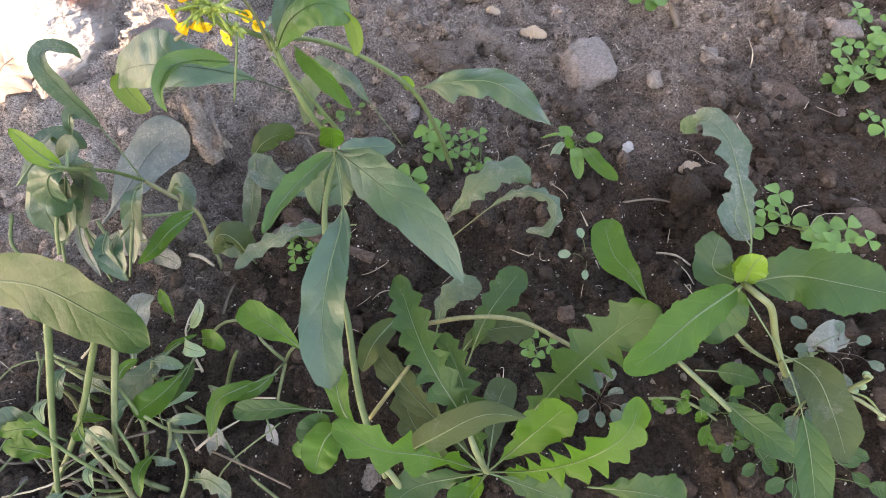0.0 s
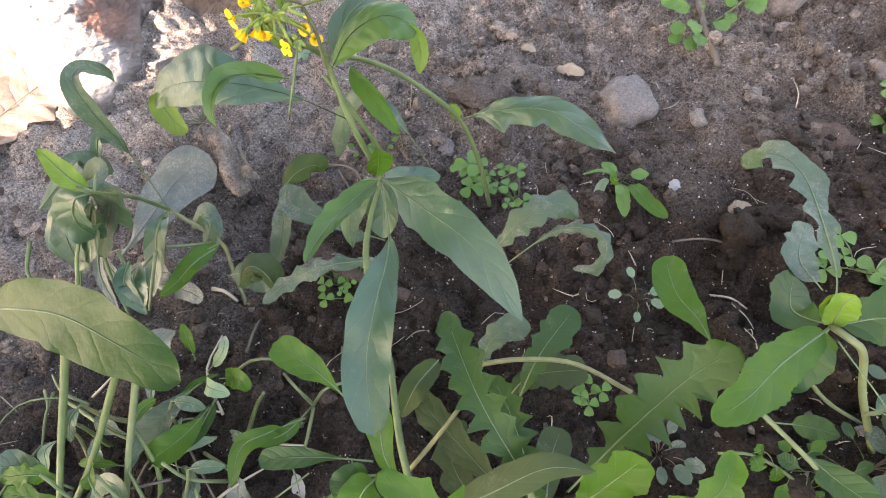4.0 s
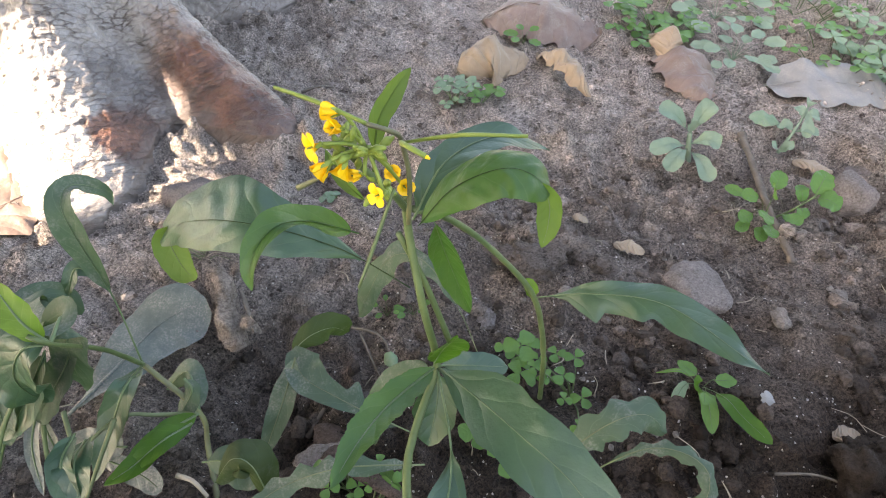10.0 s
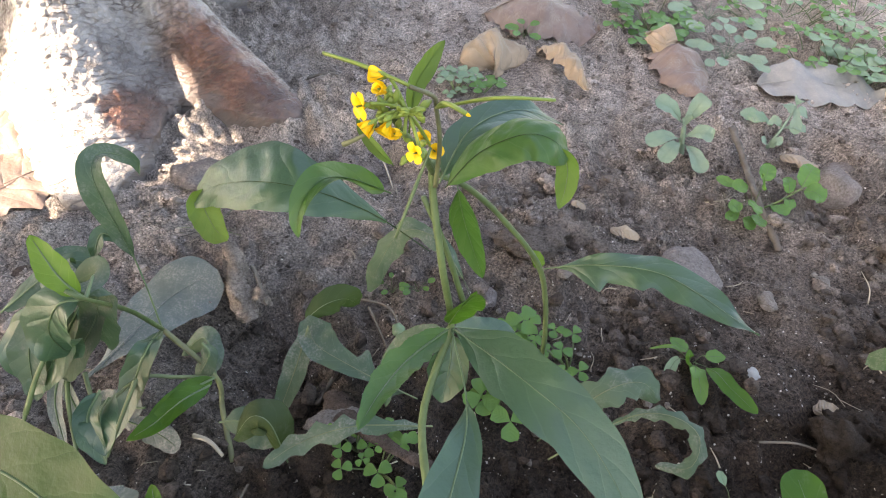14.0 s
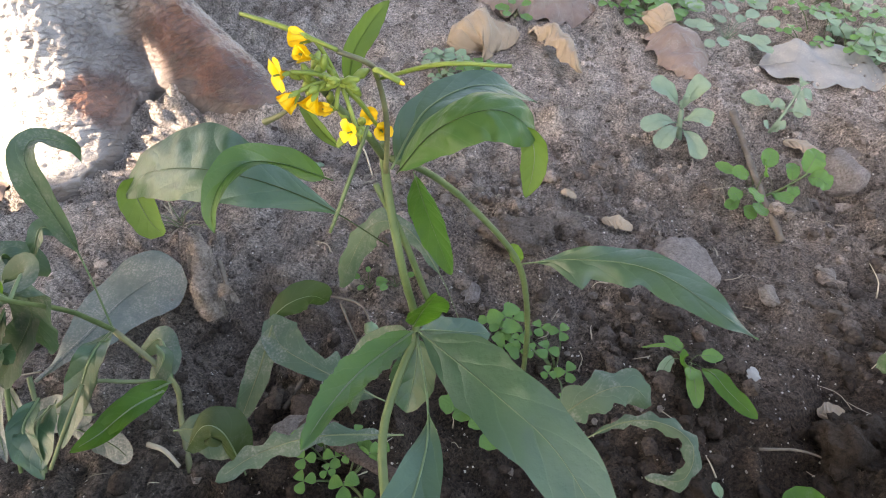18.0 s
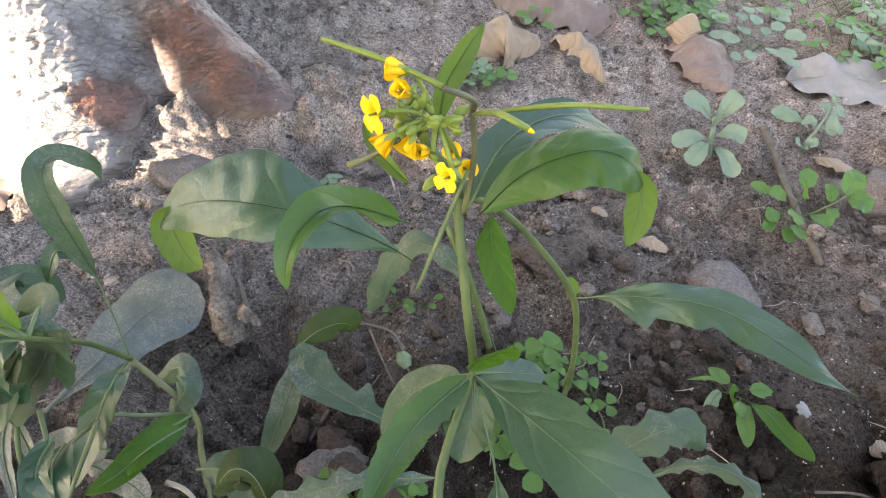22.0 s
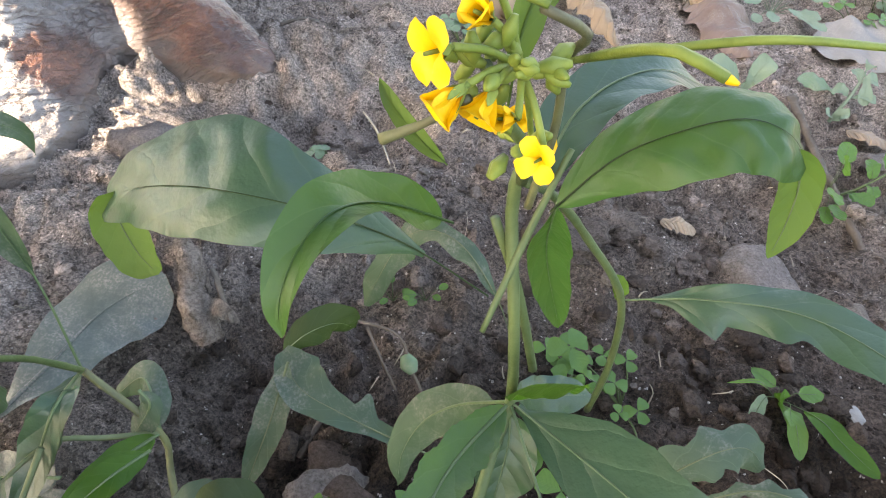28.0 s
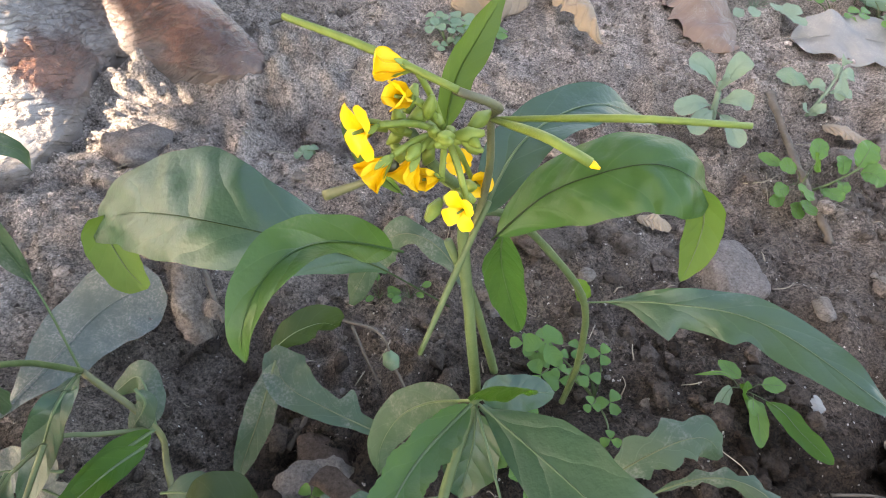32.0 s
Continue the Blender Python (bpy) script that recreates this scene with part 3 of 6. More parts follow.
    tube("limb", [(cx, cy, 0.95), (cx - 0.35, cy - 0.05, 1.25), tuple(mid + np.array((0.35, 0.6, 0.2))), tuple(mid + np.array((0.1, 0.3, 0.1)))], 0.06, 0.02, BARK, tree, n=24, sides=10)
    for dx, dy, dz in ((0.5, 0.5, 0.0), (0.1, 0.7, -0.1), (-0.45, 0.5, -0.05), (0.3, -0.5, 0.0)):
        tube("branch", [tuple(mid + np.array((0.1, 0.3, 0.1))), tuple(mid + np.array((0.5 * dx, 0.15 + 0.5 * dy, 0.1))), tuple(mid + np.array((dx, dy, dz)))], 0.016, 0.006, BARK, tree, n=10, sides=8)
    tube("limb", [(cx, cy, 2.45), (cx + 0.02, cy, 2.7), (cx + 0.15, cy + 0.1, 3.2)], 0.11, 0.05, BARK, tree, n=12, sides=12)
    rng = np.random.default_rng(3)
    count = 62000
    a, r = rng.uniform(0, 6.283, count), 0.95 * np.sqrt(rng.random(count))
    p = mid + np.stack([r * np.cos(a), r * np.sin(a), rng.normal(0, 0.13, count) - 0.2 * r * r], 1)
    u = unit(rng.normal(0, 1, (count, 3)) * np.array((1, 1, 0.5)))
    v = unit(np.cross(u, rng.normal(0, 0.5, (count, 3)) * np.array((1, 1, 0)) + np.array((0, 0, 1))))
    ln = rng.uniform(0.028, 0.045, (count, 1))
    keep = np.ones(count, bool)
    for g, q in gaps:
        keep &= np.linalg.norm(np.cross(p + u * 0.016 - np.array(g), way), axis=1) > q * rng.uniform(0.85, 1.12, count) + 0.008
    p, u, v, ln = p[keep], u[keep], v[keep], ln[keep]
    verts = np.stack([p, p + u * ln * 0.5 + v * ln * 0.3, p + u * ln, p + u * ln * 0.5 - v * ln * 0.3], 1).reshape(-1, 3)
    faces = np.arange(len(verts)).reshape(-1, 4).tolist()
    tagged(mesh_object("crown", verts, faces, GREEN, tree, "unseen crown of green leaves, added to shade the plot", smooth=False), kind="stuff")


build_trunk()

# ---- the flowering mustard ----
mustard = thing("mustard_plant", "flowering wild mustard with drooping green leaves, rooted in soil", "plant")
NODE = (-0.0840, 0.1760, 0.1000)
ARM = (-0.0460, 0.2185, 0.0915)
tube("stem", [(-0.062, 0.012, 0.02), (-0.0738, 0.0536, 0.0550), (-0.0799, 0.0941, 0.0700), (-0.0880, 0.1210, 0.0760), (-0.0923, 0.1440, 0.0830), (-0.0885, 0.1625, 0.0920), NODE, (-0.0885, 0.1765, 0.1350), (-0.0930, 0.1848, 0.1620), (-0.0928, 0.1840, 0.1750)], 0.0019, 0.0013, STEM, mustard, n=40, sides=9, knobs=0.05)
tube("stem", [(-0.0332, 0.2248, -0.0000), (-0.0365, 0.2215, 0.0450), ARM, (-0.0663, 0.2140, 0.1250), (-0.0809, 0.2018, 0.1500), (-0.0912, 0.1865, 0.1680)], 0.0015, 0.0011, STEM, mustard, n=30, sides=8, knobs=0.1)
tube("stem", [(-0.0797, 0.1804, 0.1100), (-0.0883, 0.1824, 0.1400), (-0.0960, 0.1841, 0.1600)], 0.0012, 0.001, STEM, mustard, n=14)
# leaves of the crown
leaf(mustard, [(-0.0940, 0.1860, 0.1320), (-0.1105, 0.1843, 0.1480), (-0.1217, 0.1819, 0.1570), (-0.1310, 0.1795, 0.1630), (-0.1430, 0.1808, 0.1640), (-0.1572, 0.1866, 0.1590), (-0.1727, 0.1933, 0.1500), (-0.1835, 0.1965, 0.1410)], 0.0172, pet=0.2, fold=0.12, curl=0.28, wave=0.03, face=(0, -0.5, 1), pucker=0.9, rib=0.0005, rib_mat=OLIVE, n=64,
     cut=((0, 0.04, 0.04), (0.12, 0.25, 0.22), (0.3, 0.48, 0.62), (0.5, 0.58, 0.95), (0.65, 0.56, 1.0), (0.8, 0.48, 0.88), (0.92, 0.36, 0.62), (1, 0.25, 0.35)), label="broad arching leaf with sunken veins")
leaf(mustard, [(-0.1795, 0.1965, 0.1455), (-0.1805, 0.1950, 0.1390), (-0.1765, 0.1905, 0.1320), (-0.1714, 0.1872, 0.1282)], 0.0062, "ovate", UNDER, pet=0.0, fold=0.1, curl=-0.2, wave=0.03, face=(0.1, -1, 0.5), rib=0.0004, name="leaf_tip", label="pale underside of the curled leaf tip")
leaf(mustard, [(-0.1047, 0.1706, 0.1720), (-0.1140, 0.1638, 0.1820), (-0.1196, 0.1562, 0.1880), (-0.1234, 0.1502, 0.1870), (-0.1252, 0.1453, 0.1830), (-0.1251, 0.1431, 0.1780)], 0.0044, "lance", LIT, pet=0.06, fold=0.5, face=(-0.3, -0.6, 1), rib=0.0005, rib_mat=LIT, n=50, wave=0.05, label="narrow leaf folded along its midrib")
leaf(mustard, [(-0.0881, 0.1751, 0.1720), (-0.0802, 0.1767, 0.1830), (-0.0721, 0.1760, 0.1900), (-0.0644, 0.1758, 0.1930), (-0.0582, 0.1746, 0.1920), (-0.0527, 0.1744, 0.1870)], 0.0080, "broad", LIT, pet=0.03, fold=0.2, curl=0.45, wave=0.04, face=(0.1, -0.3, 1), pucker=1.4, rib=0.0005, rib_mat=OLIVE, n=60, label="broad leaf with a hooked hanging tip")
leaf(mustard, [(-0.0558, 0.1743, 0.1900), (-0.0531, 0.1729, 0.1840), (-0.0530, 0.1703, 0.1780), (-0.0541, 0.1676, 0.1730)], 0.0034, "lance", UNDER, pet=0.0, fold=0.3, wave=0.03, face=(-0.1, -1, 0.3), rib=0.0004, name="leaf_tip", label="pale underside of the curled leaf tip")
leaf(mustard, [(-0.0907, 0.1815, 0.1680), (-0.0821, 0.1972, 0.1780), (-0.0665, 0.2086, 0.1800), (-0.0495, 0.2132, 0.1720)], 0.0065, "lance", pet=0.05, fold=0.15, rib=0.0005, face=(0, -0.1, 1))
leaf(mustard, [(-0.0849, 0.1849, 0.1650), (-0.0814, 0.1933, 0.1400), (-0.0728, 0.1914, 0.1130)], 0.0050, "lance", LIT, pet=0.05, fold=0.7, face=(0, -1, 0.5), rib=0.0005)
leaf(mustard, [(-0.0990, 0.1717, 0.1920), (-0.0979, 0.1782, 0.2030), (-0.0948, 0.1840, 0.2080), (-0.0909, 0.1927, 0.2110)], 0.0028, "lance", UNDER, pet=0.22, rib=0.0004, rib_mat=UNDER, fold=0.3, face=(0.3, -1, 0.3), label="narrow upright leaf beside the flowers")
leaf(mustard, [(-0.0850, 0.1755, 0.1030), (-0.0815, 0.1730, 0.1150), (-0.0780, 0.1660, 0.1300), (-0.0758, 0.1590, 0.1420)], 0.0062, "lance", BRIGHT, pet=0.02, fold=0.4, face=(0.3, -1, 0.2), rib=0.0004, label="bright young leaf folded along its midrib")
leaf(mustard, [(-0.1060, 0.1880, 0.1690), (-0.1110, 0.1905, 0.1720), (-0.1165, 0.1960, 0.1745), (-0.1205, 0.2030, 0.1764)], 0.0019, "lance", UNDER, pet=0.03, fold=0.4, face=(0.2, -1, 0.4), rib=0.0003, rib_mat=UNDER, n=30, label="narrow yellow-green leaf below the flowers")
# leaves at the middle node
leaf(mustard, [NODE, (-0.0660, 0.1560, 0.1090), (-0.0535, 0.1420, 0.1140), (-0.0400, 0.1300, 0.1130), (-0.0290, 0.1160, 0.1070), (-0.0186, 0.1000, 0.0963)], 0.0118, "lance", GREEN, pet=0.05, fold=0.06, face=(-0.1, -0.5, 1), wave=0.05,
     cut=((0, 0.1, 0.1), (0.1, 0.62, 0.45), (0.2, 0.95, 0.7), (0.3, 1.0, 0.92), (0.36, 0.88, 0.86), (0.45, 0.98, 1.0), (0.55, 0.92, 0.98), (0.58, 0.86, 0.9), (0.72, 0.74, 0.8), (0.86, 0.48, 0.5), (0.96, 0.2, 0.2), (1, 0.02, 0.02)), label="broad drooping leaf with soil dust at its tip")
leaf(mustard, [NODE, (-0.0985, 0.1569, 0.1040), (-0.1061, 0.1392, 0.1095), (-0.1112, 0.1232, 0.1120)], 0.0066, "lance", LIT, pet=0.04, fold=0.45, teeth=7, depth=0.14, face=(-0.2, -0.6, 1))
leaf(mustard, [NODE, (-0.0965, 0.1835, 0.0800), (-0.1060, 0.1830, 0.0680), (-0.1120, 0.1790, 0.0520), (-0.1130, 0.1740, 0.0360)], 0.0072, "lance", DUSTY, pet=0.12, fold=-0.35, wave=0.1, face=(0, -0.5, 1), label="dusty leaf arching down from the node")
leaf(mustard, [NODE, (-0.0760, 0.1365, 0.1050), (-0.0801, 0.1058, 0.1050), (-0.0839, 0.0818, 0.0960), (-0.0807, 0.0557, 0.0860)], 0.0105, "broad", GREEN, pet=0.3, fold=0.25, wave=0.2)
leaf(mustard, [(-0.0717, 0.0394, 0.0600), (-0.0781, 0.0501, 0.0750), (-0.0805, 0.0702, 0.0880)], 0.0058, "spat", BRIGHT, pet=0.05, fold=0.15)
leaf(mustard, [NODE, (-0.0731, 0.1835, 0.0900), (-0.0563, 0.1892, 0.0820)], 0.006, "ovate", GREEN, pet=0.1, fold=-0.2, label="small dark leaf curled downwards")
leaf(mustard, [NODE, (-0.0833, 0.1678, 0.0900), (-0.0860, 0.1564, 0.0750)], 0.008, "lance", GREEN, pet=0.1, fold=0.5)
# leaf on the side stem
leaf(mustard, [ARM, (-0.0256, 0.2113, 0.1045), (0.0010, 0.2000, 0.1130), (0.0241, 0.1649, 0.1230)], 0.0098, "lance", GREEN, pet=0.08, fold=-0.12, wave=0.22, face=(0.1, -0.6, 1), n=70,
     cut=((0, 0.03, 0.03), (0.08, 0.2, 0.25), (0.16, 0.38, 0.8), (0.23, 0.5, 1.15), (0.26, 0.52, 0.7), (0.36, 0.66, 0.85), (0.46, 0.8, 1.0), (0.5, 0.8, 0.74), (0.66, 0.74, 0.74), (0.8, 0.52, 0.52), (0.93, 0.25, 0.25), (1, 0.02, 0.02)), label="drooping toothed leaf with a dusty tip")
leaf(mustard, [ARM, (-0.0481, 0.2196, 0.0970), (-0.0512, 0.2210, 0.1000)], 0.003, "ovate", LIME, pet=0.05, rib=0.0003)


def flower(parent, pos, aim, size, opened=1.0, seed=0):
    """A four-petalled mustard flower: petals, green sepals and a pistil on a thin stalk."""
    rnd = random.Random(seed)
    pos, aim = np.array(pos), unit(np.array(aim, float))
    sx = unit(np.cross(aim, np.array((0.3, 0.2, 0.93))))
    sy = np.cross(aim, sx)
    fl = new("flower")
    fl.empty_display_size = 0.005
    fl.parent = parent
    a0 = rnd.uniform(0, 1.5)
    for k in range(4):
        a = a0 + k * math.pi / 2 + rnd.uniform(-0.15, 0.15)
        out = math.cos(a) * sx + math.sin(a) * sy
        spread = (0.16 + 0.84 * opened) * rnd.uniform(0.85, 1.1)
        pts = [pos, pos + aim * size * 0.35 + out * size * 0.08, pos + aim * size * (0.62 - 0.15 * opened) + out * size * 0.42 * spread, pos + aim * size * (0.75 - 0.35 * opened) + out * size * 0.8 * spread]
        leaf(fl, pts, size * 0.27, "spat", PETAL, face=tuple(aim), fold=0.1, pet=0.02, wave=0.05, rib=0, name="petal", n=14)
        b = a + math.pi / 4
        out = math.cos(b) * sx + math.sin(b) * sy
        leaf(fl, [pos, pos + aim * size * 0.2 + out * size * 0.1, pos + aim * size * 0.4 + out * size * 0.2], size * 0.08, "lance", BUD, face=tuple(out), fold=0.1, pet=0.02, rib=0, name="sepal", n=7)
    tube("pistil", [pos, pos + aim * size * 0.6], size * 0.05, size * 0.035, POD, fl, n=4, sides=6)
    return fl


def bud(parent, pos, aim, length, mat=None):
    aim = unit(np.array(aim, float))
    p = np.array(pos)
    return tube("bud", [p - aim * length / 2, p, p + aim * length / 2], length * 0.12, length * 0.10, mat or BUD, parent, n=7, sides=8, r_mid=length * 0.27)


# the flower head, arching over to one side
TOP = (-0.0917, 0.1760, 0.1995)
raceme = [(-0.0916, 0.1778, 0.170), (-0.0905, 0.1775, 0.187), TOP, (-0.0918, 0.1678, 0.2080), (-0.0979, 0.1652, 0.2120)]
tube("flower_stalk", raceme, 0.0008, 0.0006, PURPLE, mustard, n=20)
heads = [((-0.1070, 0.1610, 0.2090), (-0.75, -0.65, 0.1), 0.0056, 0.75), ((-0.1030, 0.1676, 0.2130), (-0.95, -0.1, 0.15), 0.0066, 0.12), ((-0.1029, 0.1654, 0.2100), (-0.5, -0.6, 0.5), 0.006, 0.15),
         ((-0.1050, 0.1591, 0.2060), (-0.7, -0.5, -0.5), 0.0066, 0.3), ((-0.1019, 0.1613, 0.2050), (-0.4, -0.6, -0.6), 0.0066, 0.35), ((-0.0945, 0.1615, 0.1950), (-0.5, -0.75, 0.3), 0.0044, 0.7),
         ((-0.0956, 0.1837, 0.1840), (0, -0.8, 0.5), 0.005, 0.5), ((-0.0987, 0.1619, 0.2000), (-0.6, -0.5, 0.3), 0.005, 0.2), ((-0.0930, 0.1807, 0.1820), (0.3, -0.7, 0.3), 0.005, 0.5)]
HEART = np.array((-0.0986, 0.1675, 0.2030))
for k, (p, d, s, o) in enumerate(heads):
    flower(mustard, p, d, s * 1.15, o, k)
    tube("pedicel", [HEART + 0.35 * (np.array(p) - HEART) * 0, (HEART + np.array(p)) / 2 + np.array((0, 0, 0.001)), p], 0.0005, 0.0005, BUD, mustard, n=7, sides=6)
rb = random.Random(5)
for k in range(26):
    d = np.array((rb.gauss(0, 1), rb.gauss(0, 1), rb.gauss(0.3, 1)))
    d = unit(d)
    bud(mustard, np.array((-0.1031, 0.1647, 0.2050)) + d * 0.0045 * rb.uniform(0.3, 1.1) + np.array((0.004 * rb.uniform(-1, 2), 0, 0)), d, rb.uniform(0.003, 0.0045))
for k in range(12):
    d = unit(np.array((rb.gauss(0, 1), rb.gauss(-0.6, 1), rb.gauss(0.2, 1))))
    bud(mustard, np.array((-0.0970, 0.1706, 0.1900)) + d * 0.006 * rb.uniform(0.3, 1.1), d, rb.uniform(0.003, 0.0045))
tube("stalk", [(-0.0928, 0.1822, 0.1720), (-0.0955, 0.1718, 0.1880), (-0.0997, 0.1692, 0.1950), (-0.1031, 0.1647, 0.2050)], 0.0012, 0.0008, STEM, mustard, n=12)
# seed pods
tube("seed_pod", [(-0.0975, 0.1639, 0.2130), (-0.1095, 0.1700, 0.2140), (-0.1218, 0.1774, 0.2130)], 0.0005, 0.0005, POD, mustard, r_mid=0.0006)
tube("seed_pod", [TOP, (-0.0763, 0.1622, 0.2120), (-0.0618, 0.1613, 0.2130)], 0.0004, 0.0004, POD, mustard, r_mid=0.00055)
tube("seed_pod", [TOP, (-0.0880, 0.1553, 0.2140), (-0.0828, 0.1513, 0.2140)], 0.0004, 0.0006, POD, mustard, r_mid=0.0006)
bud(mustard, (-0.0826, 0.1511, 0.2140), (0.7, -0.6, 0), 0.0018, PETAL)
tube("seed_pod", [(-0.0917, 0.1609, 0.1970), (-0.0955, 0.1556, 0.1870), (-0.1000, 0.1476, 0.1760)], 0.0004, 0.0004, STEM, mustard, r_mid=0.00055)
tube("seed_pod", [(-0.1046, 0.1594, 0.2040), (-0.1095, 0.1596, 0.2000), (-0.1146, 0.1597, 0.1970)], 0.0006, 0.0008, PURPLE, mustard, r_mid=0.0005)

# ---- dusty leaves low behind the mustard ----
low = thing("dusty_weed", "low weed with long-stalked leaves caked in soil dust", "plant")
leaf(low, [(-0.0661, 0.2383, 0.0120), (-0.0800, 0.2450, 0.0500), (-0.0993, 0.2613, 0.0660), (-0.1194, 0.2697, 0.0550), (-0.1373, 0.2591, 0.0180)], 0.0085, "lobed", DUSTY, pet=0.3, fold=-0.2, teeth=4, depth=0.4, rib_mat=PALE_STEM)
leaf(low, [(-0.1000, 0.1945, 0.0100), (-0.1206, 0.1987, 0.0180), (-0.1385, 0.2029, 0.0260), (-0.1539, 0.2085, 0.0320), (-0.1645, 0.2230, 0.0330)], 0.0125, "lobed", DUSTY, pet=0.1, fold=0.12, face=(0.05, -0.45, 1), n=70, rib_mat=PALE_STEM,
     cut=((0, 0.03, 0.03), (0.08, 0.35, 0.08), (0.14, 0.6, 0.15), (0.17, 0.2, 0.3), (0.28, 0.22, 0.35), (0.36, 0.3, 0.8), (0.40, 0.35, 0.95), (0.43, 0.4, 0.45), (0.55, 0.5, 0.55), (0.7, 0.6, 0.85), (0.85, 0.5, 0.95), (0.95, 0.35, 0.6), (1, 0.2, 0.3)), label="grey lobed leaf caked in soil dust")
leaf(low, [(-0.1640, 0.2235, 0.0320), (-0.1542, 0.2284, 0.0400), (-0.1440, 0.2342, 0.0400), (-0.1377, 0.2391, 0.0300)], 0.0080, "broad", OLIVE, pet=0.0, fold=-0.25, face=(0.1, -0.9, 0.5), rib=0.0005, label="olive underside of the rolled leaf end")
leaf(low, [(-0.1600, 0.2175, 0.0360), (-0.1646, 0.2002, 0.0220), (-0.1724, 0.1777, 0.0040)], 0.0065, "lance", DUSTY, pet=0.02, fold=0.2, rib_mat=PALE_STEM)

leaf(low, [(-0.0900, 0.1693, 0.0300), (-0.1231, 0.1587, 0.0450), (-0.1470, 0.1513, 0.0400), (-0.1624, 0.1410, 0.0350)], 0.006, "lobed", DUSTY, pet=0.05, fold=-0.2, teeth=5, depth=0.55, rib_mat=PALE_STEM)
leaf(low, [(-0.1561, 0.1504, 0.0200), (-0.1622, 0.1575, 0.0420), (-0.1708, 0.1589, 0.0450), (-0.1809, 0.1549, 0.0300)], 0.0085, "ovate", OLIVE, pet=0.05, fold=-0.9, label="rolled olive leaf")
leaf(low, [(-0.0377, 0.1754, 0.0120), (-0.0121, 0.1863, 0.0420), (0.0068, 0.1924, 0.0460), (0.0192, 0.1898, 0.0360)], 0.0095, "lobed", DUSTY, pet=0.12, fold=-0.25, teeth=4, depth=0.35, rib_mat=PALE_STEM)
leaf(low, [(-0.0325, 0.1672, 0.0100), (0.0010, 0.1789, 0.0350), (0.0193, 0.1783, 0.0420), (0.0308, 0.1692, 0.0420), (0.0271, 0.1576, 0.0340), (0.0135, 0.1603, 0.0280)], 0.0046, "lobed", DUSTY, pet=0.3, fold=-0.5, teeth=7, depth=0.6, rib_mat=PALE_STEM, label="dusty leaf curled into a ring")
for a, b, c in (((-0.1402, 0.2431, 0.0300), (-0.1200, 0.2348, 0.0350), (-0.1134, 0.2285, 0.0240)), ((-0.1133, 0.2281, 0.0200), (-0.1078, 0.2232, 0.0100), (-0.1007, 0.2146, 0.0020)), ((-0.1337, 0.2459, 0.0200), (-0.1245, 0.2316, 0.0120), (-0.1191, 0.2274, 0.0000))):
    tube("withered_stalk", [a, b, c], 0.0008, 0.0006, DEAD_STEM, low, n=10, sides=6)
lump_bud = tube("seed_head", [(-0.1158, 0.2304, 0.0260), (-0.1135, 0.2272, 0.0240), (-0.1114, 0.2245, 0.0220)], 0.002, 0.002, CLOVER_DIM, low, r_mid=0.0042, n=8, sides=9)

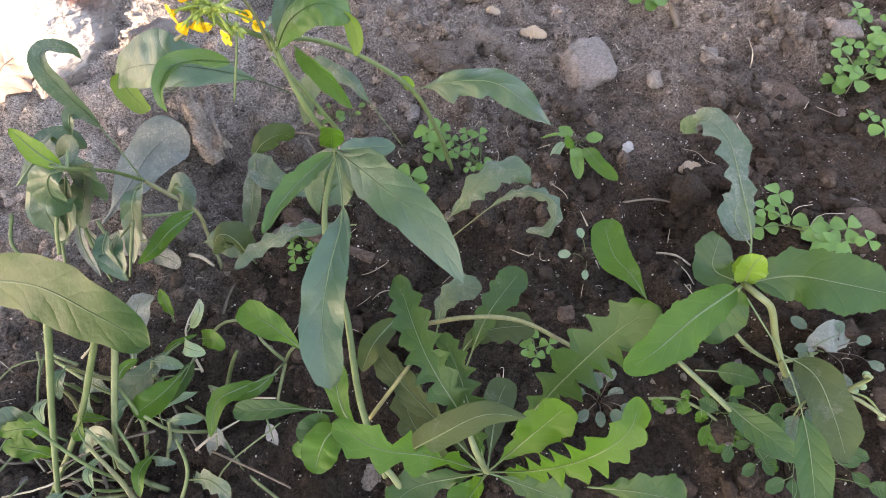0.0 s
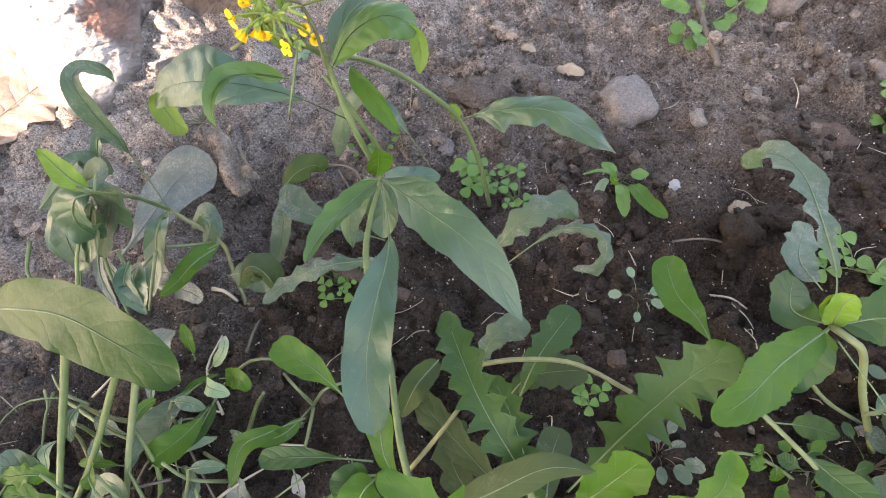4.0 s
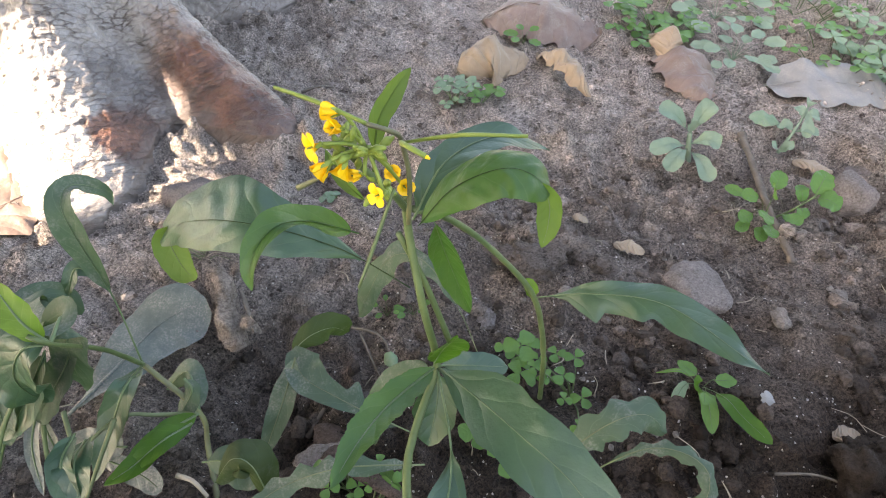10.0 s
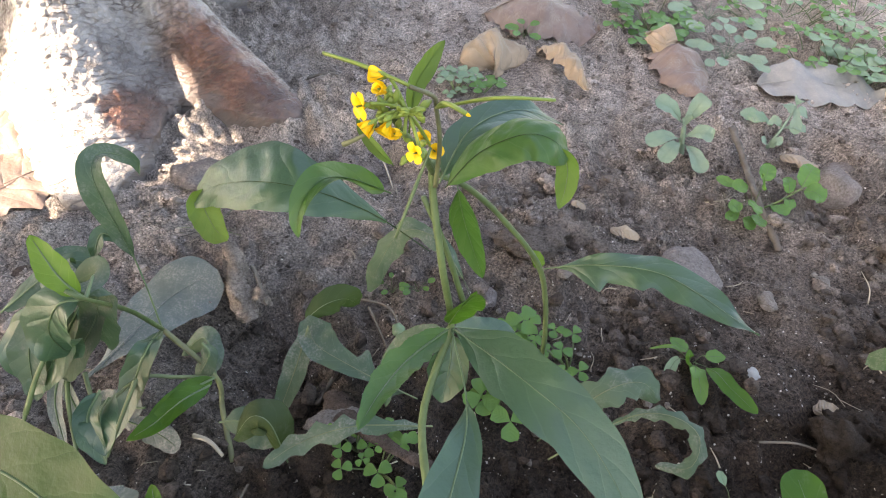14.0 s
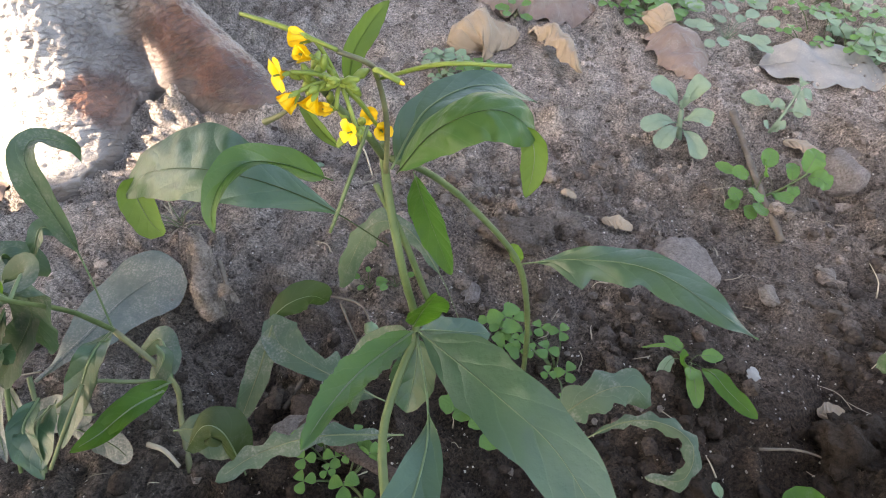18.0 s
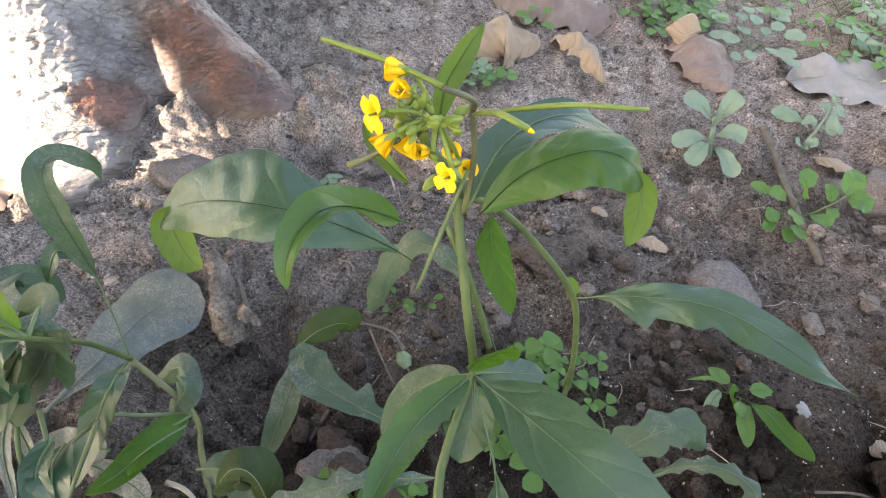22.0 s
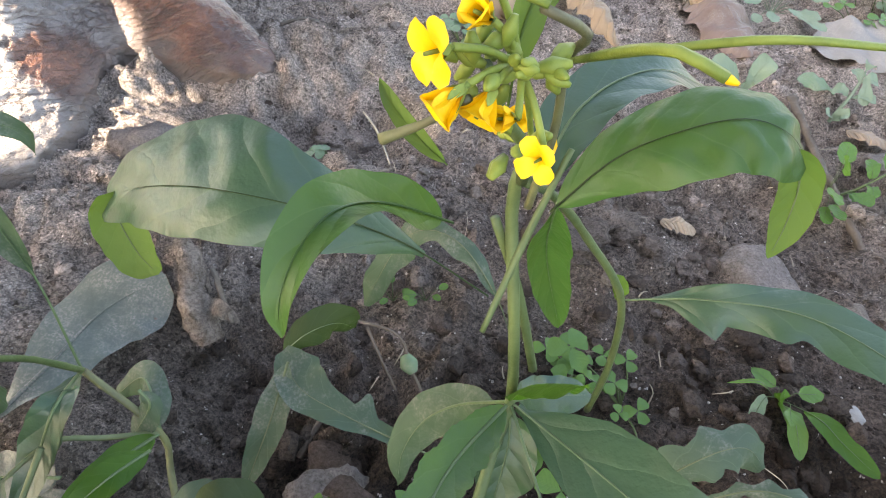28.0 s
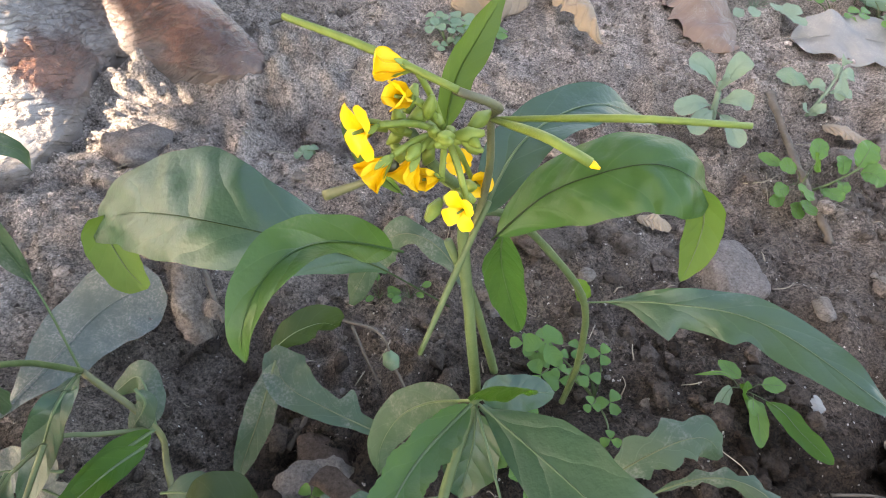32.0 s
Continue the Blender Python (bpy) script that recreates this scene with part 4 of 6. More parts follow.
# ---- the toothed rosette in front ----
rosette = thing("toothed_rosette", "bright green rosette of toothed and lobed leaves in soil", "plant")
CROWN = (-0.0132, 0.0236, 0.0420)
for pts, w, kind, mat, te, de, fo in (
        ([CROWN, (-0.0201, 0.0410, 0.0700), (-0.0382, 0.0718, 0.0840), (-0.0537, 0.1131, 0.0790)], 0.0105, "lobed", HERB, 10, 0.7, 0.15),
        ([CROWN, (-0.0180, 0.0447, 0.0620), (-0.0251, 0.0689, 0.0680), (-0.0330, 0.0865, 0.0660)], 0.0085, "lobed", HERB, 8, 0.7, 0.1),
        ([(-0.0007, 0.0410, 0.0400), (0.0217, 0.0596, 0.0620), (0.0467, 0.0775, 0.0850), (0.0643, 0.0853, 0.1000)], 0.0150, "lobed", HERB, 8, 0.65, 0.1),
        ([CROWN, (0.0056, 0.0350, 0.0660), (0.0241, 0.0459, 0.0920)], 0.0105, "spat", BRIGHT, 4, 0.3, 0.1),
        ([CROWN, (0.0109, 0.0221, 0.0700), (0.0301, 0.0246, 0.0950), (0.0432, 0.0320, 0.1100), (0.0481, 0.0441, 0.1150)], 0.0092, "lobed", BRIGHT, 9, 0.75, 0.15),
        ([(0.0346, 0.0171, 0.0350), (0.0550, 0.0145, 0.0450), (0.0773, 0.0101, 0.0430)], 0.012, "spat", HERB, 4, 0.3, 0.1),
        ([CROWN, (-0.0368, 0.0287, 0.0660), (-0.0587, 0.0306, 0.0800), (-0.0781, 0.0410, 0.0880)], 0.0105, "lobed", BRIGHT, 4, 0.85, 0.1),
        ([(-0.0591, 0.0278, 0.0520), (-0.0328, 0.0359, 0.0780), (-0.0121, 0.0426, 0.0900), (0.0062, 0.0418, 0.0880)], 0.0072, "lance", OLIVE, 0, 0, -0.3),
        ([(-0.0239, 0.0801, 0.0220), (-0.0106, 0.1019, 0.0440), (0.0094, 0.1265, 0.0490)], 0.0095, "spat", HERB, 6, 0.25, 0.15),
        ([(-0.0320, 0.0808, 0.0200), (-0.0149, 0.0954, 0.0350), (0.0143, 0.0988, 0.0360)], 0.0095, "spat", OLIVE, 4, 0.3, 0.1),
        ([(-0.0417, 0.0975, 0.0200), (-0.0330, 0.1140, 0.0400), (-0.0137, 0.1212, 0.0450)], 0.008, "spat", DUSTY, 4, 0.3, 0.1),
        ([CROWN, (-0.0202, 0.0117, 0.0620), (-0.0284, -0.0019, 0.0620)], 0.010, "spat", BRIGHT, 4, 0.25, 0.1),
        ([CROWN, (-0.0405, 0.0511, 0.0500), (-0.0644, 0.0773, 0.0500), (-0.0724, 0.0943, 0.0450)], 0.008, "lobed", OLIVE, 5, 0.4, 0.1),
        ([CROWN, (-0.0388, 0.0335, 0.0400), (-0.0537, 0.0559, 0.0400), (-0.0481, 0.0734, 0.0400)], 0.009, "lobed", OLIVE, 5, 0.4, 0.1),
        ([CROWN, (-0.0071, 0.0549, 0.0400), (-0.0008, 0.0700, 0.0360)], 0.008, "spat", OLIVE, 0, 0.0, 0.1),
        ([CROWN, (0.0049, 0.0175, 0.0400), (0.0255, 0.0100, 0.0400)], 0.010, "spat", HERB, 4, 0.3, 0.1),
        ([CROWN, (-0.0471, 0.0178, 0.0400), (-0.0607, 0.0078, 0.0400)], 0.010, "spat", HERB, 4, 0.3, 0.1)):
    leaf(rosette, pts, w, kind, mat, pet=0.12, fold=fo, teeth=te, depth=de, rib=0.0007)
tube("leaf_stalk", [(-0.0455, 0.0965, 0.0500), (-0.0195, 0.0976, 0.0560), (0.0064, 0.0948, 0.0560), (0.0313, 0.0827, 0.0500)], 0.0013, 0.0011, PURPLE, rosette, n=16)
leaf(rosette, [(-0.0593, 0.1002, 0.0500), (-0.0691, 0.0857, 0.0550), (-0.0774, 0.0736, 0.0450)], 0.0062, "lance", OLIVE, pet=0.02, fold=0.6, rib=0.0006, label="olive leaf folded along its midrib")
tube("leaf_stalk", [(-0.0794, 0.0464, 0.0300), (-0.0561, 0.0633, 0.0600), (-0.0388, 0.0841, 0.0650)], 0.0012, 0.001, PURPLE, rosette, n=12)
tube("leaf_stalk", [CROWN, (-0.0174, 0.0318, 0.0750), (-0.0232, 0.0550, 0.0700)], 0.0016, 0.0012, PALE_STEM, rosette, n=12)
tube("root_stock", [(-0.0529, 0.0082, 0.0200), (-0.0574, 0.0202, 0.0450), (-0.0641, 0.0278, 0.0520)], 0.0019, 0.0016, PALE_STEM, rosette, n=10)
leaf(rosette, [(0.0744, 0.1045, 0.0450), (0.0650, 0.1155, 0.0580), (0.0549, 0.1247, 0.0670), (0.0519, 0.1434, 0.0700)], 0.0088, "spat", BRIGHT, pet=0.05, fold=0.1, label="upright young leaf lit through")

# ---- plants between the mustard and the tangle of stems ----
small = thing("young_weed", "young weed with spoon-shaped green leaves, half withered", "plant")
for pts, w, kind, mat in (
        ([(-0.0958, 0.0740, 0.0550), (-0.1109, 0.0865, 0.0750), (-0.1309, 0.0977, 0.0840)], 0.0078, "spat", BRIGHT),
        ([(-0.1857, 0.0902, 0.0200), (-0.1862, 0.0673, 0.0420), (-0.2031, 0.0544, 0.0400)], 0.0078, "spat", BRIGHT),
        ([(-0.1935, 0.1026, 0.0200), (-0.1991, 0.0851, 0.0350), (-0.2195, 0.0642, 0.0300)], 0.0085, "spat", DUSTY),
        ([(-0.1849, 0.0953, 0.0200), (-0.1847, 0.0761, 0.0300), (-0.1919, 0.0620, 0.0300)], 0.005, "lance", HERB),
        ([(-0.1942, 0.1062, 0.0200), (-0.1802, 0.1114, 0.0350), (-0.1775, 0.1200, 0.0400)], 0.0032, "ovate", CLOVER_DIM),
        ([(-0.1862, 0.1024, 0.0200), (-0.1664, 0.0958, 0.0400), (-0.1576, 0.0896, 0.0400)], 0.0055, "ovate", BRIGHT),
        ([(-0.1935, 0.1026, 0.0200), (-0.1806, 0.0913, 0.0400), (-0.1683, 0.0877, 0.0400)], 0.0045, "ovate", CLOVER_DIM),
        ([(-0.2030, 0.1137, 0.0200), (-0.2012, 0.1193, 0.0350), (-0.2047, 0.1276, 0.0400)], 0.0035, "ovate", BRIGHT),
        ([(-0.0953, 0.0578, 0.0200), (-0.1203, 0.0571, 0.0360), (-0.1476, 0.0554, 0.0400)], 0.0058, "spat", HERB),
        ([(-0.1339, 0.0797, 0.0200), (-0.1477, 0.0685, 0.0350), (-0.1600, 0.0616, 0.0340), (-0.1661, 0.0442, 0.0240)], 0.005, "lance", BRIGHT),
        ([(-0.1619, 0.0553, 0.0300), (-0.1639, 0.0432, 0.0200), (-0.1638, 0.0314, 0.0120)], 0.0058, "ovate", GREY),
        ([(-0.1328, 0.0890, 0.0120), (-0.1417, 0.0687, 0.0300), (-0.1644, 0.0661, 0.0300)], 0.004, "lance", BRIGHT),
        ([(-0.1376, 0.0565, 0.0200), (-0.1339, 0.0475, 0.0180), (-0.1325, 0.0392, 0.0120)], 0.0035, "lance", DRY_GREY),
        ([(-0.0861, 0.0494, 0.0400), (-0.0920, 0.0381, 0.0520), (-0.0969, 0.0232, 0.0500)], 0.0095, "ovate", BRIGHT),
        ([(-0.0890, 0.0480, 0.0400), (-0.0976, 0.0452, 0.0500), (-0.1055, 0.0372, 0.0500)], 0.007, "ovate", HERB),
        ([(-0.0945, 0.0438, 0.0300), (-0.1015, 0.0370, 0.0400), (-0.1122, 0.0344, 0.0400)], 0.006, "ovate", BRIGHT)):
    leaf(small, pts, w, kind, mat, pet=0.25, fold=0.15, rib=0.0008)
for pts in ([(-0.1328, 0.0890, 0.0120), (-0.1386, 0.0945, 0.0300), (-0.1493, 0.1046, 0.0200)], [(-0.1328, 0.0890, 0.0120), (-0.1216, 0.0923, 0.0300), (-0.1088, 0.0968, 0.0300)], [(-0.1326, 0.0873, 0.0120), (-0.1311, 0.0705, 0.0200), (-0.1356, 0.0629, 0.0100)],
            [(-0.1876, 0.1017, 0.0100), (-0.1648, 0.1090, 0.0300), (-0.1405, 0.1081, 0.0300)], [(-0.1913, 0.0641, 0.0100), (-0.1666, 0.0508, 0.0200), (-0.1488, 0.0286, 0.0150), (-0.1223, 0.0112, 0.0200)]):
    tube("leaf_stalk", pts, 0.0011, 0.0008, PALE_STEM, small, n=10, sides=6)

# ---- the bushy plant on the right ----
bushy = thing("tall_weed", "leafy weed with a bent pale stem and broad leaves", "plant")
CN = (0.1028, 0.0953, 0.0950)
tube("stem", [(0.1439, 0.0612, 0.0200), (0.1256, 0.0774, 0.0600), (0.1139, 0.0847, 0.0900), (0.1060, 0.0871, 0.1000), CN], 0.0017, 0.0015, PALE_STEM, bushy, n=22, sides=9)
for pts, w, kind, mat, te, de, fo, pe in (
        ([CN, (0.1205, 0.0961, 0.1000), (0.1368, 0.0898, 0.1050), (0.1636, 0.0841, 0.1000)], 0.0135, "lance", HERB, 6, 0.12, 0.05, 0.06),
        ([CN, (0.1085, 0.1150, 0.1000), (0.1069, 0.1375, 0.1060), (0.1080, 0.1663, 0.1020), (0.1031, 0.1853, 0.0920), (0.0976, 0.1921, 0.0740)], 0.0085, "lobed", DUSTY, 5, 0.5, 0.1, 0.18),
        ([(0.1292, 0.1318, 0.0500), (0.1278, 0.1547, 0.0420), (0.1443, 0.1827, 0.0300)], 0.0105, "ovate", DUSTY, 3, 0.3, 0.1, 0.1),
        ([CN, (0.0770, 0.0779, 0.1040), (0.0581, 0.0626, 0.1130), (0.0441, 0.0541, 0.1130)], 0.0102, "ovate", BRIGHT, 6, 0.1, 0.08, 0.08),
        ([CN, (0.0955, 0.1076, 0.0840), (0.1055, 0.1286, 0.0740)], 0.0105, "ovate", HERB, 5, 0.1, 0.1, 0.1),
        ([CN, (0.0945, 0.0858, 0.0800), (0.0857, 0.0770, 0.0750)], 0.011, "ovate", HERB, 0, 0.1, 0.1, 0.1),
        ([CN, (0.1040, 0.0995, 0.1050), (0.1068, 0.1018, 0.1100)], 0.0065, "ovate", LIME, 0, 0, 0.3, 0.02),
        ([CN, (0.1011, 0.1018, 0.1000), (0.1011, 0.1035, 0.1080)], 0.004, "ovate", LIME, 0, 0, 0.3, 0.02),
        ([(0.1007, 0.0868, 0.1000), (0.1076, 0.0574, 0.1040), (0.1109, 0.0344, 0.1000), (0.1113, 0.0137, 0.0940), (0.1113, -0.0055, 0.0850)], 0.0068, "lance", HERB, 0, 0, 0.3, 0.52),
        ([(0.1297, 0.0764, 0.0500), (0.1383, 0.0631, 0.0600), (0.1439, 0.0452, 0.0560), (0.1498, 0.0258, 0.0450)], 0.0102, "ovate", OLIVE, 0, 0, 0.15, 0.15),
        ([(0.0808, 0.0706, 0.0600), (0.1025, 0.0454, 0.0600), (0.1145, 0.0342, 0.0600), (0.1260, 0.0246, 0.0550)], 0.0065, "lance", HERB, 0, 0, 0.2, 0.4),
        ([(0.0956, 0.0733, 0.0300), (0.1103, 0.0703, 0.0350), (0.1243, 0.0656, 0.0350)], 0.006, "lance", HERB, 0, 0, 0.1, 0.35)):
    leaf(bushy, pts, w, kind, mat, pet=pe, fold=fo, teeth=te, depth=de, rib=0.0007, rib_mat=RIB)
for pts in ([(0.1087, 0.0923, 0.0500), (0.1256, 0.0829, 0.0300), (0.1512, 0.0751, 0.0100)], [(0.1294, 0.0717, 0.0500), (0.1421, 0.0713, 0.0500), (0.1487, 0.0577, 0.0500)], [(0.1448, 0.0592, 0.0300), (0.1607, 0.0568, 0.0400), (0.1747, 0.0460, 0.0400)],
            [(0.1607, 0.0588, 0.0300), (0.1675, 0.0626, 0.0500), (0.1626, 0.0629, 0.0550)], [(0.0739, 0.0657, 0.0800), (0.0981, 0.0479, 0.0600), (0.1207, 0.0352, 0.0300)]):
    tube("side_stem", pts, 0.0011, 0.0009, PALE_STEM, bushy, n=10, sides=6)


# ---- small herbs ----
def stand(x, y, dz=0.0):
    return (x, y, height(x, y) + dz)


def leafy_sprig(name, label, x, y, count, size, mat, spread=0.02, rise=0.012, kind="ovate", seed=0, stem_mat=None, category="plant", group=""):
    """A low herb: stalks fan out from one root, each with one leaf and a pair below it."""
    rnd = random.Random(seed)
    ob = thing(name, label, category, group)
    foot = np.array(stand(x, y, -0.001))
    for k in range(count):
        a = 6.283 * (k + rnd.uniform(0, 0.7)) / count
        r = spread * rnd.uniform(0.45, 1.0)
        tip = foot + np.array((r * math.cos(a), r * math.sin(a), rise * rnd.uniform(0.5, 1.3)))
        tip[2] = max(tip[2], height(tip[0], tip[1]) + 0.004)
        mid = foot + 0.55 * (tip - foot) + np.array((0, 0, rise * 0.35))
        ln = size * rnd.uniform(0.75, 1.2)
        d = unit(tip - mid)
        end = tip + d * ln * np.array((1, 1, 0.25))
        leaf(ob, [tuple(foot), tuple(mid), tuple(tip), tuple(end)], ln * 0.36, kind, mat, pet=1 - ln / (ln + np.linalg.norm(tip - foot)), fold=0.15, rib=0.0006, rib_mat=stem_mat or STEM, face=(0.1, -0.3, 1), n=22)
    return ob


def trefoil(parent, foot, top, size, mat, turn=0.0, tilt=0.25, rnd=random):
    """One clover-like leaf: a thread of a stalk and three notched leaflets."""
    foot, top = np.array(foot), np.array(top)
    tube("leaf_stalk", [foot, foot * 0.5 + top * 0.5 + np.array((0.001, 0, 0.002)), top], 0.0005, 0.0004, STEM, parent, n=7, sides=5)
    for k in range(3):
        a = turn + k * 2.094 + rnd.uniform(-0.12, 0.12)
        d = np.array((math.cos(a), math.sin(a), rnd.uniform(-tilt, tilt * 0.6)))
        leaf(parent, [tuple(top), tuple(top + d * size * 0.5 + np.array((0, 0, 0.0004))), tuple(top + d * size)], size * 0.52, "heart", mat, pet=0.02, fold=0.12, wave=0.03, notch=0.35, rib=0, name="leaflet", n=12, face=(0.05, -0.2, 1))


def clover(label, x, y, count, size, mat, spread, rise, seed=0, group="clover plants"):
    rnd = random.Random(seed)
    ob = thing("clover", label, "clover", group)
    foot = np.array(stand(x, y, -0.001))
    for k in range(count):
        a, r = rnd.uniform(0, 6.283), spread * math.sqrt(rnd.uniform(0.05, 1))
        px, py = x + r * math.cos(a), y + r * math.sin(a)
        root = foot if r < 0.03 else np.array(stand(x + 0.6 * (px - x), y + 0.6 * (py - y), -0.001))
        trefoil(ob, root, stand(px, py, rise * rnd.uniform(0.5, 1.2)), size * rnd.uniform(0.7, 1.15), mat, rnd.uniform(0, 2), rnd=rnd)
    return ob


# clover by the side stem: one large leaf and a trail of smaller ones
mid_clover = clover("small bright clover growing beside the mustard stem", -0.0377, 0.2435, 6, 0.0062, CLOVER, 0.02, 0.016, 11)
trefoil(mid_clover, stand(-0.0393, 0.2453), (-0.0451, 0.2400, 0.0260), 0.0085, CLOVER, 1.0)
clover("trailing clover with small pale leaves on soil", -0.0143, 0.2321, 9, 0.005, CLOVER, 0.028, 0.012, 12)
clover("bright clover tuft under the broad mustard leaf", -0.0579, 0.1953, 5, 0.0085, CLOVER, 0.016, 0.02, 13)
clover("little clover tuft with bright leaves", -0.1152, 0.1573, 8, 0.0055, CLOVER, 0.018, 0.018, 14)
clover("clover tuft on open soil near dry leaves", -0.0998, 0.5189, 9, 0.0085, CLOVER_DIM, 0.024, 0.014, 15)
clover("clover leaf tuft on open soil", -0.0741, 0.5185, 4, 0.0085, CLOVER, 0.014, 0.014, 16)
clover("dense clover patch beside a bleached leaf", 0.2777, 0.6148, 16, 0.0085, CLOVER, 0.06, 0.02, 17)
clover("pale clover patch at the plot's edge", 0.2985, 0.5942, 30, 0.0105, CLOVER_DIM, 0.05, 0.016, 18)
clover("clover patch in the far corner of the plot", 0.2639, 0.7214, 26, 0.008, CLOVER, 0.08, 0.02, 19)
clover("clover patch among dusty herbs", 0.3441, 0.7114, 26, 0.008, CLOVER_DIM, 0.09, 0.02, 20)
clover("clover mixed with grey seedlings", 0.1019, 0.6722, 36, 0.0095, CLOVER, 0.05, 0.018, 21)
clover("clover at the foot of the tall weed", 0.1696, 0.1612, 8, 0.0075, CLOVER, 0.022, 0.012, 22)
clover("clover at the foot of the tall weed", 0.1849, 0.1509, 5, 0.0075, CLOVER, 0.018, 0.012, 23)
clover("clover beside bare soil and stones", 0.2621, 0.3142, 9, 0.007, CLOVER, 0.03, 0.012, 24)
clover("clover beside bare soil and stones", 0.2479, 0.2773, 8, 0.0085, CLOVER, 0.022, 0.012, 25)
clover("clover beside bare soil and stones", 0.2493, 0.2303, 6, 0.007, CLOVER, 0.02, 0.012, 26)
clover("tiny clover near the toothed rosette", 0.0148, 0.0938, 4, 0.005, CLOVER, 0.01, 0.02, 27)
clover("tiny clover under the mustard leaves", -0.1286, 0.1676, 8, 0.0045, CLOVER, 0.016, 0.016, 28)
clover("tiny clover in a hollow by the roots", -0.1804, 0.3935, 4, 0.0055, CLOVER_DIM, 0.01, 0.006, 29)
leafy_sprig("seedling", "three-leaved green seedling with pale stalks", 0.0525, 0.2332, 3, 0.010, CLOVER, 0.012, 0.012, "lance", 31)
seed = thing("seedling", "seedling with two long oval leaves", "plant")
leaf(seed, [stand(0.0532, 0.2368), (0.0567, 0.2184, 0.0220), (0.0616, 0.2072, 0.0240), (0.0726, 0.1947, 0.0220)], 0.0048, "ovate", BRIGHT, pet=0.35, fold=0.1, rib=0.0006)
leaf(seed, [stand(0.0532, 0.2368), (0.0504, 0.2204, 0.0160), (0.0509, 0.2045, 0.0100)], 0.0045, "ovate", CLOVER, pet=0.2, fold=0.1, rib=0.0006)
leaf(seed, [stand(0.0532, 0.2368), (0.0411, 0.2294, 0.0140), (0.0329, 0.2170, 0.0080)], 0.003, "ovate", CLOVER_DIM, pet=0.4, fold=0.1, rib=0.0006)
leaf(seed, [stand(0.0532, 0.2368), (0.0458, 0.2261, 0.0200), (0.0440, 0.2284, 0.0260)], 0.0035, "ovate", BRIGHT, pet=0.1, fold=0.1, rib=0.0005)
leaf(seed, [stand(0.0532, 0.2368), (0.0405, 0.2369, 0.0160), (0.0280, 0.2375, 0.0120)], 0.001, "lance", CLOVER, pet=0.3, fold=0.1, rib=0.0006)
# the woolly grey-green rosette
woolly = thing("woolly_seedling", "woolly grey-green seedling with spoon-shaped leaves", "plant")
wf, heart = stand(0.0930, 0.4465, -0.001), (0.0862, 0.4450, 0.026)
tube("stem", [wf, (0.0890, 0.4455, 0.012), heart], 0.0026, 0.0018, WOOLLY, woolly, n=10, sides=9)
for foot, tip, w, pe in ((heart, (0.0584, 0.4482, 0.046), 0.0075, 0.3), (heart, (0.1003, 0.4561, 0.047), 0.0072, 0.3), (heart, (0.0838, 0.4450, 0.038), 0.0042, 0.1), (heart, (0.0905, 0.4470, 0.036), 0.0030, 0.1),
                         ((0.0885, 0.4452, 0.014), (0.0559, 0.4307, 0.018), 0.0066, 0.3), ((0.0888, 0.4450, 0.012), (0.0690, 0.4217, 0.008), 0.0070, 0.28), ((0.0885, 0.4455, 0.016), (0.1090, 0.4380, 0.022), 0.0074, 0.2), ((0.0890, 0.4450, 0.011), (0.0990, 0.4110, 0.007), 0.0068, 0.25)):
    mid = tuple(0.5 * (np.array(foot) + np.array(tip)) + np.array((0, 0, 0.005)))
    leaf(woolly, [foot, mid, tip], w, "spat", WOOLLY, pet=0.3 * pe, fold=0.25, wave=0.1, rib=0.0008, rib_mat=WOOLLY, n=34)
sprawl = thing("woolly_seedling", "small grey woolly seedling sprawling on soil", "plant")
spine = [stand(0.1690, 0.4660, 0.002), (0.1779, 0.4739, 0.012), (0.1850, 0.4830, 0.019), (0.1896, 0.4906, 0.024)]
tube("stem", spine, 0.0014, 0.0010, WOOLLY, sprawl, n=14, sides=8)
for k, tip in enumerate(((0.1584, 0.4590, 0.008), (0.1760, 0.4600, 0.008), (0.1690, 0.4830, 0.013), (0.1977, 0.4735, 0.012), (0.1830, 0.4960, 0.022), (0.1987, 0.4850, 0.020), (0.1935, 0.4965, 0.027), (0.1870, 0.4690, 0.010))):
    foot = spine[min(k // 2, 3)]
    mid = tuple(0.5 * (np.array(foot) + np.array(tip)) + np.array((0, 0, 0.003)))
    leaf(sprawl, [foot, mid, tip], 0.0044 + 0.0006 * (k % 3), "spat", WOOLLY, pet=0.05, fold=0.2, rib=0.0006, rib_mat=WOOLLY, n=26)
leafy_sprig("woolly_seedling", "dusty grey seedling beside clover", 0.1681, 0.6089, 15, 0.018, WOOLLY, 0.035, 0.014, "ovate", 34, WOOLLY)
leafy_sprig("woolly_seedling", "dusty grey seedling among clover", 0.1739, 0.7029, 16, 0.018, WOOLLY, 0.045, 0.014, "ovate", 35, WOOLLY)
weed = thing("chickweed", "round-leaved chickweed with bright green leaves on thin stalks", "plant")
root = stand(0.1297, 0.3791, -0.001)
